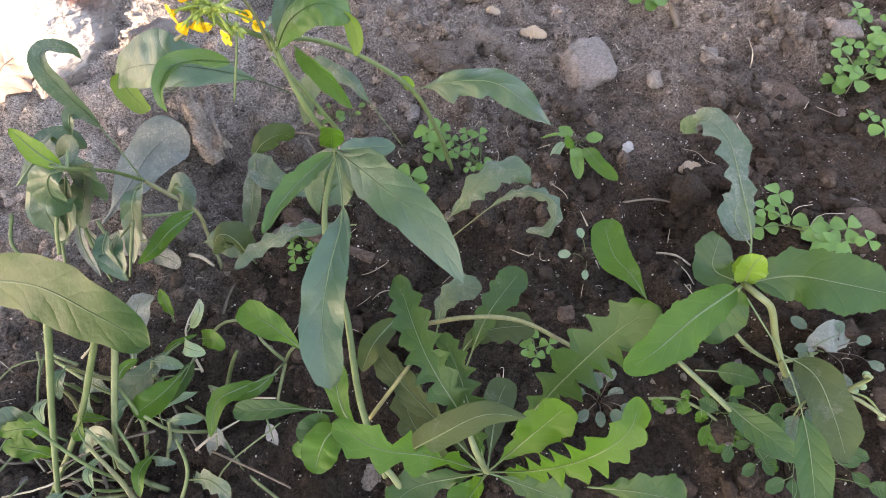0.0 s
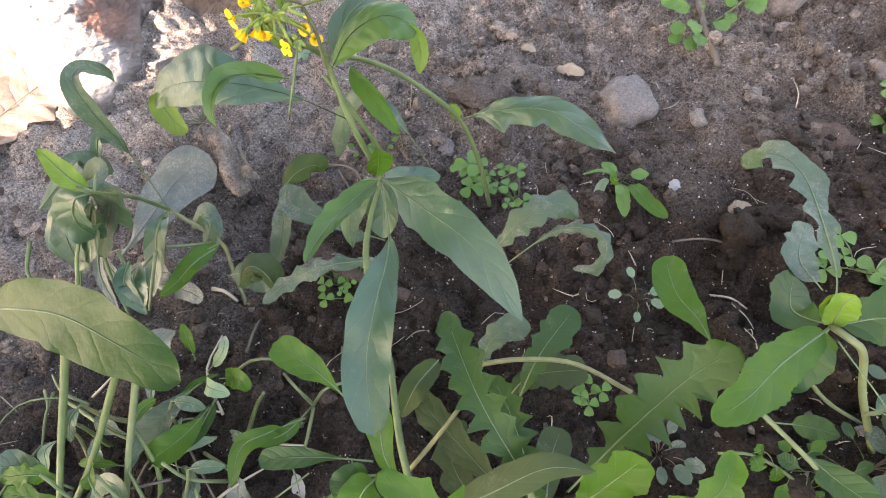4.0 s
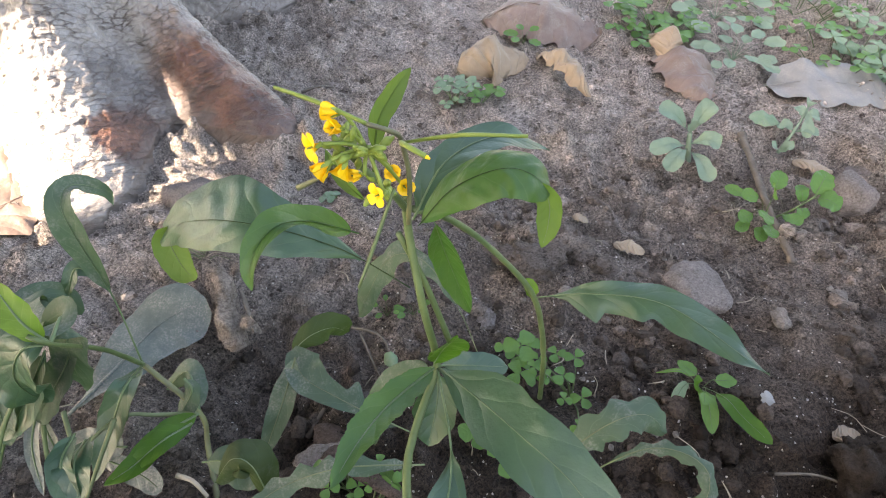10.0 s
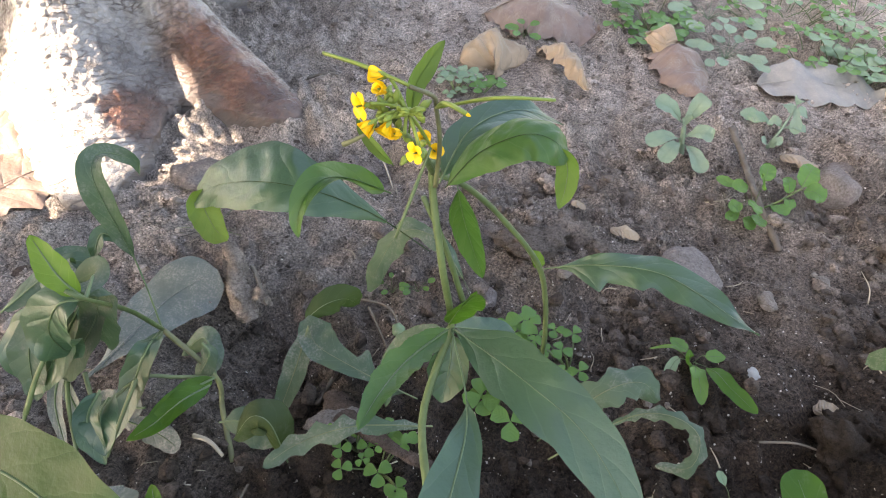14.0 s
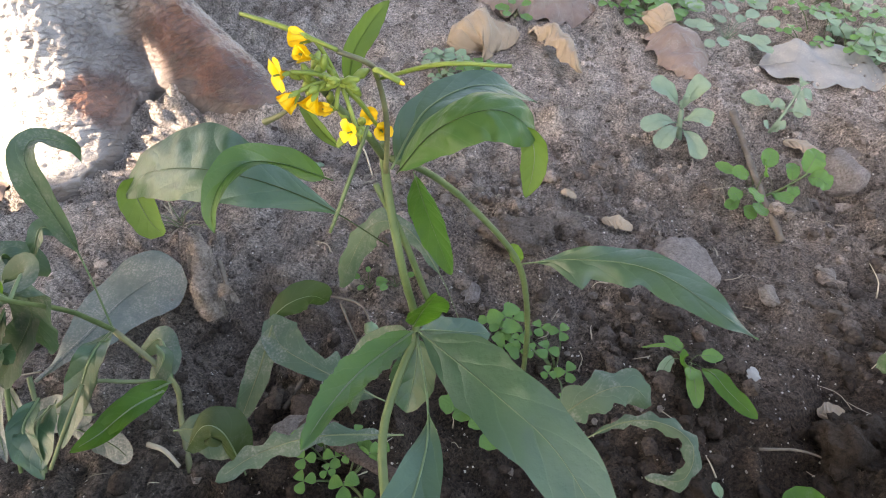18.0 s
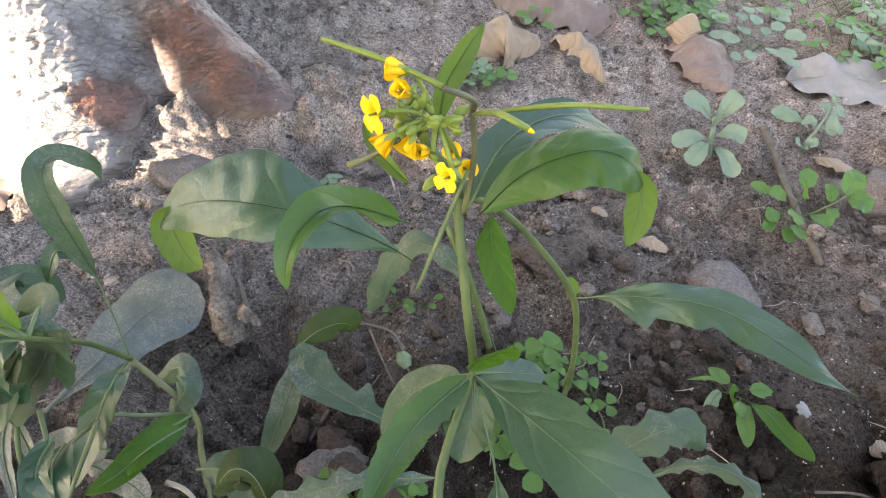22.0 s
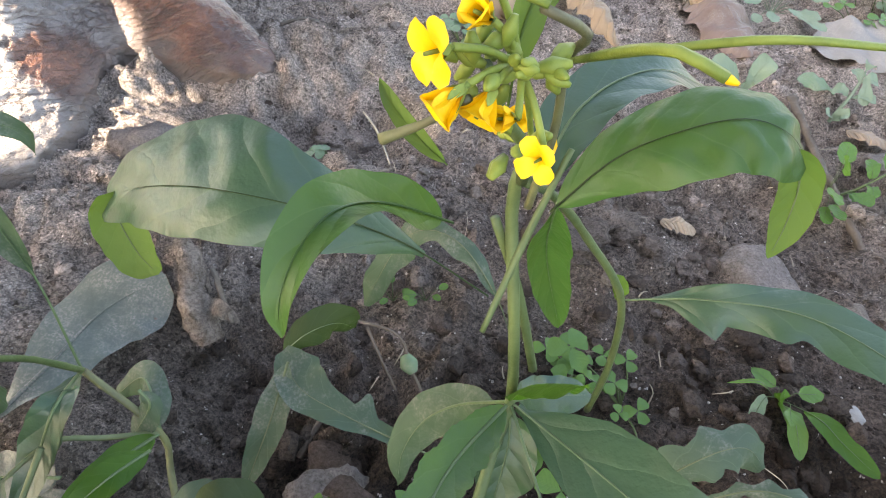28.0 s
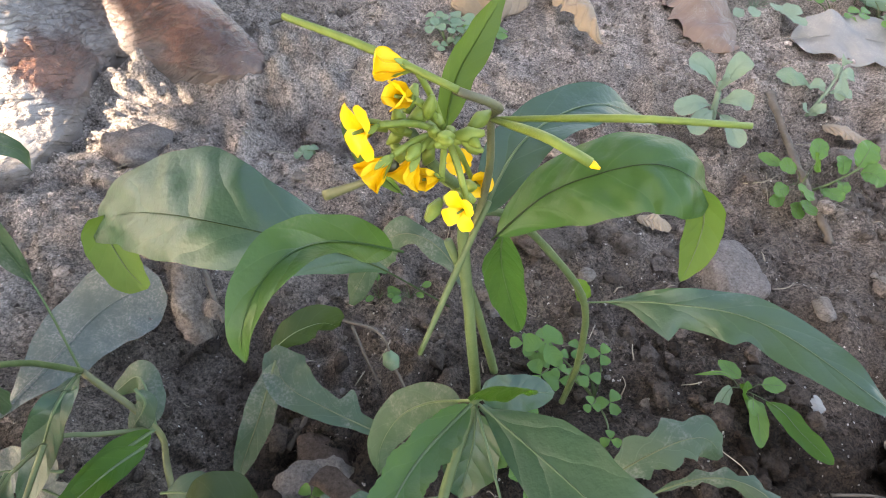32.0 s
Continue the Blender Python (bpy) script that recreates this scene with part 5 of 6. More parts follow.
for k, (x, y, z, w) in enumerate(((0.1140, 0.3700, 0.012, 0.0050), (0.1095, 0.3890, 0.017, 0.0042), (0.1224, 0.3650, 0.018, 0.0062), (0.1330, 0.3870, 0.024, 0.0062), (0.1110, 0.3650, 0.007, 0.0042), (0.1260, 0.3610, 0.010, 0.0056), (0.1165, 0.3780, 0.022, 0.0052), (0.1390, 0.3680, 0.014, 0.0050), (0.1270, 0.3760, 0.027, 0.0060), (0.1200, 0.3580, 0.008, 0.0050))):
    tip = np.array((x, y, z))
    d = unit((tip - np.array(root)) * np.array((1, 1, 0.2)))
    leaf(weed, [root, tuple(0.5 * (np.array(root) + tip) + np.array((0, 0, 0.006))), tuple(tip), tuple(tip + d * w * 2.1)], w, "ovate", CLOVER, pet=0.62, fold=0.12, rib=0.0005, rib_mat=STEM, n=34, face=(0.1, -0.5, 1))
shoot = thing("chickweed", "taller chickweed shoot with round leaves", "plant")
tube("stem", [stand(0.1330, 0.3790, -0.001), (0.1430, 0.3770, 0.010), (0.1526, 0.3781, 0.020), (0.1580, 0.3800, 0.024)], 0.0010, 0.0007, STEM, shoot, n=12, sides=7)
for foot, tip, w in (((0.1560, 0.3790, 0.022), (0.1650, 0.3930, 0.034), 0.0078), ((0.1560, 0.3790, 0.022), (0.1700, 0.3690, 0.022), 0.0074), ((0.1500, 0.3777, 0.017), (0.1470, 0.3880, 0.026), 0.0050), ((0.1480, 0.3775, 0.015), (0.1480, 0.3660, 0.014), 0.0045), ((0.1400, 0.3775, 0.008), (0.1420, 0.3660, 0.008), 0.0040)):
    mid = tuple(0.5 * (np.array(foot) + np.array(tip)) + np.array((0, 0, 0.003)))
    leaf(shoot, [foot, mid, tip], w, "ovate", CLOVER, pet=0.15, fold=0.15, rib=0.0005, rib_mat=STEM, n=30, face=(0.1, -0.5, 1))
leafy_sprig("seedling", "tiny seedling beside a curled dry leaf", -0.0359, 0.6176, 5, 0.013, CLOVER, 0.012, 0.012, "ovate", 38)
leafy_sprig("seedling", "tiny pale seedling between clods", -0.1263, 0.2833, 5, 0.005, CLOVER, 0.008, 0.006, "ovate", 39)
leafy_sprig("seedling", "tiny pale seedling between clods", -0.1093, 0.2829, 5, 0.006, CLOVER, 0.008, 0.006, "ovate", 40)
leafy_sprig("seedling", "pair of small leaves under the mustard", 0.0495, 0.1465, 5, 0.007, CLOVER_DIM, 0.014, 0.01, "ovate", 41)
leafy_sprig("seedling", "creeping herb with small dusty leaves", 0.0473, 0.0620, 9, 0.0095, DUSTY, 0.012, 0.012, "ovate", 42, DEAD_STEM)
leafy_sprig("seedling", "creeping herb with small green leaves", 0.1373, 0.0410, 12, 0.009, HERB, 0.03, 0.02, "ovate", 43)
leafy_sprig("seedling", "creeping herb with small green leaves", 0.1092, 0.0443, 5, 0.009, HERB, 0.02, 0.02, "ovate", 44)
leafy_sprig("seedling", "creeping herb with dusty leaves", 0.1647, 0.0827, 6, 0.008, DUSTY, 0.018, 0.014, "ovate", 45, DEAD_STEM)
leafy_sprig("seedling", "grey-green clump under the tall weed", 0.1409, 0.0541, 7, 0.011, DUSTY, 0.009, 0.022, "ovate", 46, DEAD_STEM)
grey_herb = thing("seedling", "grey-leaved herb with one broad leaf", "plant")
leaf(grey_herb, [stand(0.1632, 0.0827), (0.1563, 0.0834, 0.0300), (0.1637, 0.0871, 0.0340), (0.1753, 0.0909, 0.0300)], 0.0082, "broad", GREY, pet=0.2, fold=-0.1, rib=0.0006)
leaf(grey_herb, [stand(0.1632, 0.0827), (0.1566, 0.0847, 0.0200), (0.1577, 0.0775, 0.0180)], 0.004, "ovate", CLOVER_DIM, pet=0.1, rib=0.0005)
leafy_sprig("seedling", "creeping herb with small green leaves", 0.1363, 0.0242, 10, 0.009, HERB, 0.026, 0.02, "ovate", 47)
leafy_sprig("seedling", "bright shoot under the toothed leaves", 0.1024, 0.0548, 4, 0.009, BRIGHT, 0.014, 0.03, "lance", 48)

trail = thing("creeping_herb", "creeping herb with small lobed leaves along its stem", "plant")
run = [(0.0691, 0.0582, 0.0350), (0.0820, 0.0579, 0.0350), (0.0936, 0.0541, 0.0300), (0.1048, 0.0464, 0.0250), (0.1198, 0.0299, 0.0180)]
tube("stem", run, 0.0008, 0.0008, PALE_STEM, trail, n=18, sides=6)
for a, b, w in (((0.0694, 0.0580, 0.0360), (0.0760, 0.0515, 0.0340), 0.0032), ((0.0831, 0.0577, 0.0360), (0.0859, 0.0505, 0.0340), 0.0042), ((0.0845, 0.0582, 0.0360), (0.0894, 0.0598, 0.0360), 0.003), ((0.0943, 0.0537, 0.0320), (0.0943, 0.0475, 0.0260), 0.0036),
                ((0.1032, 0.0454, 0.0260), (0.0996, 0.0330, 0.0240), 0.0058), ((0.1085, 0.0415, 0.0240), (0.1074, 0.0325, 0.0200), 0.0034), ((0.1130, 0.0362, 0.0220), (0.1111, 0.0273, 0.0180), 0.004), ((0.1158, 0.0337, 0.0200), (0.1232, 0.0334, 0.0220), 0.0052),
                ((0.1198, 0.0299, 0.0180), (0.1171, 0.0205, 0.0200), 0.006), ((0.1213, 0.0306, 0.0180), (0.1275, 0.0235, 0.0200), 0.005), ((0.1084, 0.0404, 0.0220), (0.1157, 0.0419, 0.0240), 0.003)):
    m = tuple(0.5 * (np.array(a) + np.array(b)) + np.array((0, 0, 0.002)))
    leaf(trail, [a, m, b], w, "ovate", BRIGHT, pet=0.12, fold=0.1, teeth=3, depth=0.3, rib=0.0004, n=24)
heads2 = thing("seeding_herb", "thin herb with small pale seed heads", "plant")
for pts in ([(0.1596, 0.0605, 0.0300), (0.1644, 0.0601, 0.0340), (0.1703, 0.0623, 0.0360), (0.1730, 0.0662, 0.0380)], [(0.1644, 0.0601, 0.0340), (0.1747, 0.0571, 0.0300), (0.1811, 0.0498, 0.0260)], [(0.1432, 0.0537, 0.0500), (0.1434, 0.0458, 0.0450), (0.1475, 0.0368, 0.0350)],
            [(0.1406, 0.0553, 0.0500), (0.1479, 0.0500, 0.0500), (0.1587, 0.0475, 0.0450)], [(0.1419, 0.0553, 0.0500), (0.1347, 0.0515, 0.0500), (0.1319, 0.0473, 0.0450)]):
    tube("stalk", pts, 0.0006, 0.0005, STEM, heads2, n=10, sides=6)
for p in ((0.1732, 0.0668, 0.0380), (0.1666, 0.0602, 0.0360), (0.1808, 0.0487, 0.0260), (0.1707, 0.0618, 0.0360)):
    tube("seed_head", [tuple(np.array(p) - np.array((0, 0, 0.002))), p, tuple(np.array(p) + np.array((0, 0, 0.002)))], 0.0012, 0.001, CLOVER_DIM, heads2, r_mid=0.0021, n=7, sides=8)

# ---- the tangled plant at the left ----
tangle = thing("drooping_weed", "sprawling weed with drooping, wilted leaves on bent stems", "plant")
L1, L2 = (-0.2310, 0.2040, 0.0420), (-0.2045, 0.1914, 0.0210)
DN = (-0.2260, 0.1698, 0.1080)
tube("stem", [stand(-0.1894, 0.1571), (-0.2015, 0.1814, 0.0050), L2, L1], 0.0014, 0.0014, PURPLE, tangle, n=20, sides=8, knobs=0.15)
tube("stem", [L1, (-0.2297, 0.1899, 0.0750), DN, (-0.2303, 0.1680, 0.1150)], 0.0013, 0.0009, STEM, tangle, n=20, sides=8, knobs=0.1)
for pts, w, kind, mat, fo, pe in (
        ([L1, (-0.2391, 0.2182, 0.0750), (-0.2456, 0.2247, 0.1050), (-0.2482, 0.2295, 0.1220), (-0.2485, 0.2407, 0.1240), (-0.2386, 0.2455, 0.1170), (-0.2366, 0.2432, 0.1100)], 0.0062, "lance", DUSTY, 0.4, 0.35),
        ([(-0.2436, 0.2218, 0.0850), (-0.2526, 0.2221, 0.0900), (-0.2564, 0.2130, 0.0800)], 0.004, "lance", GREEN, 0.3, 0.1),
        ([DN, (-0.2333, 0.1720, 0.1180), (-0.2433, 0.1802, 0.1310)], 0.0058, "lance", LIME, 0.2, 0.1),
        ([DN, (-0.2351, 0.1661, 0.1080), (-0.2424, 0.1619, 0.0940), (-0.2404, 0.1627, 0.0760)], 0.0115, "ovate", GREEN, 0.1, 0.05),
        ([DN, (-0.2308, 0.1845, 0.1050), (-0.2362, 0.1813, 0.0850), (-0.2404, 0.1795, 0.0600)], 0.0105, "ovate", DUSTY, 0.1, 0.05),
        ([(-0.2384, 0.1765, 0.1000), (-0.2644, 0.1997, 0.0900), (-0.2607, 0.2127, 0.0800), (-0.2532, 0.2109, 0.0700)], 0.009, "ovate", DUSTY, -0.2, 0.05),
        ([(-0.2581, 0.1765, 0.0900), (-0.2613, 0.1639, 0.0750), (-0.2651, 0.1556, 0.0500)], 0.0085, "lance", DUSTY, 0.2, 0.05),
        ([(-0.2332, 0.1715, 0.1000), (-0.2530, 0.1620, 0.0700), (-0.2663, 0.1557, 0.0550)], 0.009, "lance", GREEN, 0.2, 0.05),
        ([L1, (-0.2289, 0.1861, 0.0500), (-0.2360, 0.1761, 0.0350), (-0.2435, 0.1566, 0.0150)], 0.0068, "lance", GREEN, 0.3, 0.05),
        ([L2, (-0.2111, 0.1760, 0.0300), (-0.2184, 0.1593, 0.0320), (-0.2294, 0.1494, 0.0300)], 0.0062, "lance", BRIGHT, 0.2, 0.05),
        ([L2, (-0.2072, 0.1994, 0.0300), (-0.2153, 0.2088, 0.0300), (-0.2303, 0.2066, 0.0150)], 0.0065, "lance", DUSTY, -0.4, 0.05),
        ([(-0.2407, 0.1648, 0.0400), (-0.2338, 0.1502, 0.0500), (-0.2294, 0.1376, 0.0400)], 0.0085, "lance", GREEN, 0.2, 0.02),
        ([(-0.2361, 0.1742, 0.0150), (-0.2580, 0.1741, 0.0120), (-0.2723, 0.1711, 0.0100)], 0.009, "ovate", GREY, -0.1, 0.05),
        ([(-0.2767, 0.1825, 0.0400), (-0.2710, 0.1724, 0.0200), (-0.2593, 0.1595, 0.0120)], 0.003, "lance", GREY, 0.2, 0.05),
        ([(-0.2566, 0.1069, 0.1120), (-0.2068, 0.0962, 0.1260), (-0.1732, 0.0811, 0.1280), (-0.1479, 0.0681, 0.1220)], 0.0145, "ovate", HERB, 0.05, 0.05)):
    leaf(tangle, pts, w, kind, mat, pet=pe, fold=fo, rib=0.0011, face=(0.05, -0.6, 1))
for k, pts in enumerate(([L2, (-0.2202, 0.1843, 0.0300), (-0.2335, 0.1798, 0.0350), (-0.2433, 0.1656, 0.0350)], [(-0.2642, 0.1721, 0.0600), (-0.2773, 0.1622, 0.0400), (-0.2851, 0.1430, 0.0150)], [(-0.2632, 0.1778, 0.0500), (-0.2649, 0.1651, 0.0300), (-0.2591, 0.1467, 0.0100)],
                         [(-0.2659, 0.1827, 0.0300), (-0.2554, 0.1648, 0.0200), (-0.2482, 0.1475, 0.0100)], [(-0.2051, 0.0937, 0.1220), (-0.2164, 0.0839, 0.1000), (-0.2348, 0.0503, 0.0600), (-0.2540, 0.0033, 0.0100)], [(-0.1778, 0.0821, 0.1180), (-0.1984, 0.0765, 0.0900), (-0.2304, 0.0497, 0.0450), (-0.2630, 0.0150, 0.0100)],
                         [(-0.1835, 0.0897, 0.1000), (-0.1967, 0.0748, 0.0750), (-0.2100, 0.0493, 0.0450), (-0.2171, 0.0289, 0.0200), (-0.1911, 0.0180, 0.0120)], [(-0.2888, 0.1670, 0.0700), (-0.2894, 0.1495, 0.0600), (-0.2746, 0.1405, 0.0450)], [(-0.2588, 0.1442, 0.0600), (-0.2524, 0.1547, 0.0750), (-0.2432, 0.1676, 0.0900)],
                         [(-0.2330, 0.1757, 0.0400), (-0.2368, 0.1608, 0.0300), (-0.2402, 0.1455, 0.0200)], [(-0.2749, 0.0911, 0.0200), (-0.2332, 0.0709, 0.0300), (-0.2098, 0.0626, 0.0200)])):
    tube("side_stem", pts, 0.0019 if 3 < k < 7 else 0.0012, 0.0014 if 3 < k < 7 else 0.0008, STEM if k % 3 else PALE_STEM, tangle, n=14, sides=7)
fallen = thing("fallen_leaf", "broad fallen green leaf coated with grey soil", "leaf")
leaf(fallen, [(-0.2760, 0.1900, 0.0120), (-0.2637, 0.2161, 0.0140), (-0.2529, 0.2476, 0.0130), (-0.2312, 0.2681, 0.0160)], 0.0215, "spat", GREY, pet=0.02, fold=-0.08, wave=0.08, rib=0.0015, rib_mat=GREY, face=(0.1, -0.2, 1))
wither = thing("withered_stems", "tangle of bleached withered stems lying on soil", "plant debris")
rw = random.Random(8)
for k in range(34):
    x, y = rw.uniform(-0.30, -0.16), rw.uniform(0.0, 0.10)
    a, ln = rw.uniform(0, 6.283), rw.uniform(0.02, 0.06)
    p, q = stand(x, y, rw.uniform(0.002, 0.012)), stand(x + ln * math.cos(a), y + ln * math.sin(a), rw.uniform(0.002, 0.02))
    m = (0.5 * (np.array(p) + np.array(q)) + np.array((rw.gauss(0, 0.004), rw.gauss(0, 0.004), 0.005)))
    tube("withered_stem", [p, tuple(m), q], rw.uniform(0.0005, 0.0012), 0.0005, rw.choice((DEAD_STEM, STRAW, PALE_STEM)), wither, n=8, sides=6)
for k in range(14):
    x, y = rw.uniform(-0.28, -0.17), rw.uniform(0.0, 0.09)
    a, ln = rw.uniform(0, 6.283), rw.uniform(0.015, 0.03)
    p = np.array(stand(x, y, 0.005))
    leaf(wither, [tuple(p), tuple(p + np.array((ln * 0.5 * math.cos(a), ln * 0.5 * math.sin(a), 0.012))), tuple(p + np.array((ln * math.cos(a), ln * math.sin(a), 0.006)))], rw.uniform(0.002, 0.0045), "lance", rw.choice((DUSTY, CLOVER_DIM, BRIGHT)), pet=0.2, rib=0.0005, n=14)


for pts, w, kind, mat, fo, pe in (
        ([(-0.2424, 0.1823, 0.0900), (-0.2574, 0.1790, 0.0850), (-0.2715, 0.1697, 0.0700), (-0.2706, 0.1648, 0.0500)], 0.009, "broad", GREEN, 0.2, 0.03),
        ([(-0.2400, 0.1859, 0.0900), (-0.2388, 0.1808, 0.0800), (-0.2603, 0.1681, 0.0500)], 0.009, "broad", DUSTY, 0.2, 0.03),
        ([(-0.2812, 0.1799, 0.0800), (-0.2591, 0.2030, 0.0900), (-0.2498, 0.2073, 0.0800)], 0.0065, "lance", DUSTY, -0.3, 0.03),
        ([(-0.2255, 0.1942, 0.0500), (-0.2330, 0.1839, 0.0400), (-0.2401, 0.1698, 0.0200)], 0.006, "lance", DUSTY, 0.3, 0.03),
        ([(-0.2094, 0.1991, 0.0400), (-0.2056, 0.1954, 0.0350), (-0.2144, 0.1894, 0.0200)], 0.0055, "broad", DUSTY, -0.3, 0.03),
        ([(-0.2016, 0.1812, 0.0300), (-0.2097, 0.1688, 0.0350), (-0.2220, 0.1560, 0.0300)], 0.0055, "lance", BRIGHT, 0.2, 0.03),
        ([(-0.2403, 0.1630, 0.0500), (-0.2381, 0.1477, 0.0500), (-0.2303, 0.1359, 0.0350)], 0.0058, "lance", GREEN, 0.4, 0.03),
        ([(-0.2727, 0.1864, 0.0400), (-0.2723, 0.1667, 0.0300), (-0.2600, 0.1464, 0.0200)], 0.0035, "lance", GREY, 0.2, 0.03),
        ([(-0.2527, 0.1710, 0.0100), (-0.2266, 0.1633, 0.0100), (-0.2133, 0.1564, 0.0100)], 0.006, "broad", GREY, 0.0, 0.03),
        ([(-0.2503, 0.0322, 0.0200), (-0.2530, 0.0361, 0.0400), (-0.2711, 0.0387, 0.0450)], 0.007, "lobed", BRIGHT, 0.1, 0.2),
        ([(-0.2461, 0.0431, 0.0300), (-0.2516, 0.0464, 0.0500), (-0.2708, 0.0452, 0.0500)], 0.006, "lobed", BRIGHT, 0.1, 0.2),
        ([(-0.2582, 0.0494, 0.0300), (-0.2640, 0.0517, 0.0450), (-0.2756, 0.0497, 0.0500)], 0.008, "spat", GREEN, 0.1, 0.2),
        ([(-0.2205, 0.0289, 0.0200), (-0.2119, 0.0407, 0.0450), (-0.2205, 0.0431, 0.0450), (-0.2301, 0.0349, 0.0350)], 0.005, "lance", GREEN, 0.2, 0.2),
        ([(-0.2227, 0.0727, 0.0200), (-0.2297, 0.0708, 0.0300), (-0.2460, 0.0794, 0.0300)], 0.006, "spat", DUSTY, 0.1, 0.3),
        ([(-0.2272, 0.0695, 0.0200), (-0.2173, 0.0835, 0.0300), (-0.2194, 0.1129, 0.0350), (-0.2208, 0.1292, 0.0300)], 0.010, "spat", GREY, 0.1, 0.3),
        ([(-0.2083, 0.0611, 0.0100), (-0.1892, 0.0466, 0.0200), (-0.1907, 0.0375, 0.0200)], 0.005, "ovate", DUSTY, 0.1, 0.3),
        ([(-0.1833, 0.0234, 0.0100), (-0.1598, 0.0219, 0.0300), (-0.1460, 0.0131, 0.0300)], 0.006, "lobed", DUSTY, 0.1, 0.2),
        ([(-0.1944, 0.1673, 0.0200), (-0.1822, 0.1662, 0.0250), (-0.1629, 0.1615, 0.0200)], 0.009, "broad", DUSTY, -0.3, 0.05)):
    leaf(tangle, pts, w, kind, mat, pet=pe, fold=fo, rib=0.0009, teeth=4 if kind == "lobed" else 0)
for k in range(16):
    x, y = rw.uniform(-0.27, -0.17), rw.uniform(0.0, 0.08)
    a = rw.uniform(0, 6.283)
    p = np.array(stand(x, y, -0.001))
    q = p + np.array((0.02 * math.cos(a), 0.02 * math.sin(a) + 0.015, rw.uniform(0.03, 0.06)))
    tube("side_stem", [tuple(p), tuple(0.5 * (p + q) + np.array((0.006 * math.sin(a), 0.004 * math.cos(a), 0))), tuple(q)], rw.uniform(0.0009, 0.0019), 0.0008, rw.choice((STEM, STEM, PALE_STEM, PURPLE)), tangle, n=10, sides=6)
    if k % 2:
        e = q + np.array((0.016 * math.cos(a), 0.016 * math.sin(a), -0.006))
        leaf(tangle, [tuple(q), tuple(0.5 * (q + e) + np.array((0, 0, 0.004))), tuple(e)], rw.uniform(0.003, 0.005), "lance", rw.choice((GREEN, DUSTY, BRIGHT)), pet=0.1, rib=0.0006, n=20)


# ---- stones, clods, sticks and dry leaves ----
def stone(t_xy, w, d, mat, label, turn=0.0, seed=1, name="stone", h=None, **kw):
    return lump(name, *t_xy, (w, d, h or 0.55 * min(w, d)), mat, label, name if name != "clod" else "soil clod", turn=turn, seed=seed, **kw)


stone((0.0664, 0.3068), 0.037, 0.044, STONE, "flat rounded grey stone half sunk in soil", 10, 2, h=0.024, rough=0.26, sink=0.33, segs=4)
stone((0.2002, 0.4091), 0.026, 0.038, STONE, "upright grey stone chip in soil", 5, 3, h=0.03, rough=0.2)
stone((0.1558, 0.3080), 0.010, 0.013, PALE_STONE, "small pale pebble on soil", 0, 4)
stone((0.1120, 0.2860), 0.010, 0.014, PALE_STONE, "small pale angular pebble on soil", 0, 5)
stone((-0.0630, 0.2808), 0.011, 0.014, STONE, "small grey pebble on soil", 20, 6)
stone((-0.2931, 0.3829), 0.042, 0.035, STONE, "rounded grey rock at the tree's foot", 10, 7, h=0.03)
stone((-0.3577, 0.6761), 0.05, 0.03, STONE, "pale rock behind the tree root", 0, 8)
stone((-0.1385, 0.1806), 0.034, 0.024, STONE, "rough grey-brown stone in the hollow", 15, 9, h=0.014, sink=0.55, segs=4)
stone((-0.1408, 0.1938), 0.02, 0.016, RED_STONE, "small reddish stone in the hollow", 0, 10)
stone((0.1937, 0.2693), 0.032, 0.026, RED_STONE, "flat reddish stone set in soil", 0, 11, h=0.012)
stone((0.2508, 0.3208), 0.02, 0.02, STONE, "grey stone at the plot's edge", 0, 12)
stone((0.2069, 0.1553), 0.034, 0.022, RED_STONE, "dark grey-brown stone beside clover", 0, 13)
stone((-0.0775, 0.0236), 0.016, 0.014, PALE_STONE, "pale stone at the rosette's root", 0, 14)
stone((0.0346, 0.1139), 0.010, 0.009, RED_STONE, "small reddish pebble on dark soil", 0, 15)
stone((0.1760, 0.4121), 0.02, 0.014, STONE, "flat stone near chickweed", 30, 16)
stone((0.2264, 0.4461), 0.02, 0.014, STONE, "flat stone near chickweed", -20, 17)
stone((0.1270, 0.1920), 0.036, 0.034, CLOD, "large dark crumbling clod", 0, 18, "clod", h=0.03, rough=0.6, segs=5, sink=0.5)
stone((0.1423, 0.1994), 0.024, 0.02, CLOD, "dark crumbling clod of soil", 30, 38, "clod", h=0.02, rough=0.6, segs=5, sink=0.45)
stone((0.1118, 0.1745), 0.02, 0.016, CLOD, "dark crumbling clod of soil", 60, 39, "clod", h=0.014, rough=0.6, segs=4, sink=0.45)
stone((-0.0339, 0.3207), 0.04, 0.028, CLOD, "dark clod at the edge of a crack", 0, 19, "clod", rough=0.5, segs=5, sink=0.4)
stone((-0.0103, 0.3380), 0.035, 0.03, CLOD, "dark clod at the edge of a crack", 40, 20, "clod", rough=0.5, segs=5, sink=0.4)
stone((0.0105, 0.3186), 0.02, 0.02, CLOD, "dark clod at the edge of a crack", 80, 21, "clod", rough=0.5, segs=5, sink=0.4)
stone((-0.1810, 0.4244), 0.04, 0.03, CLOD, "dark clod beside the root hollow", 0, 22, "clod", rough=0.5, segs=5, sink=0.4)

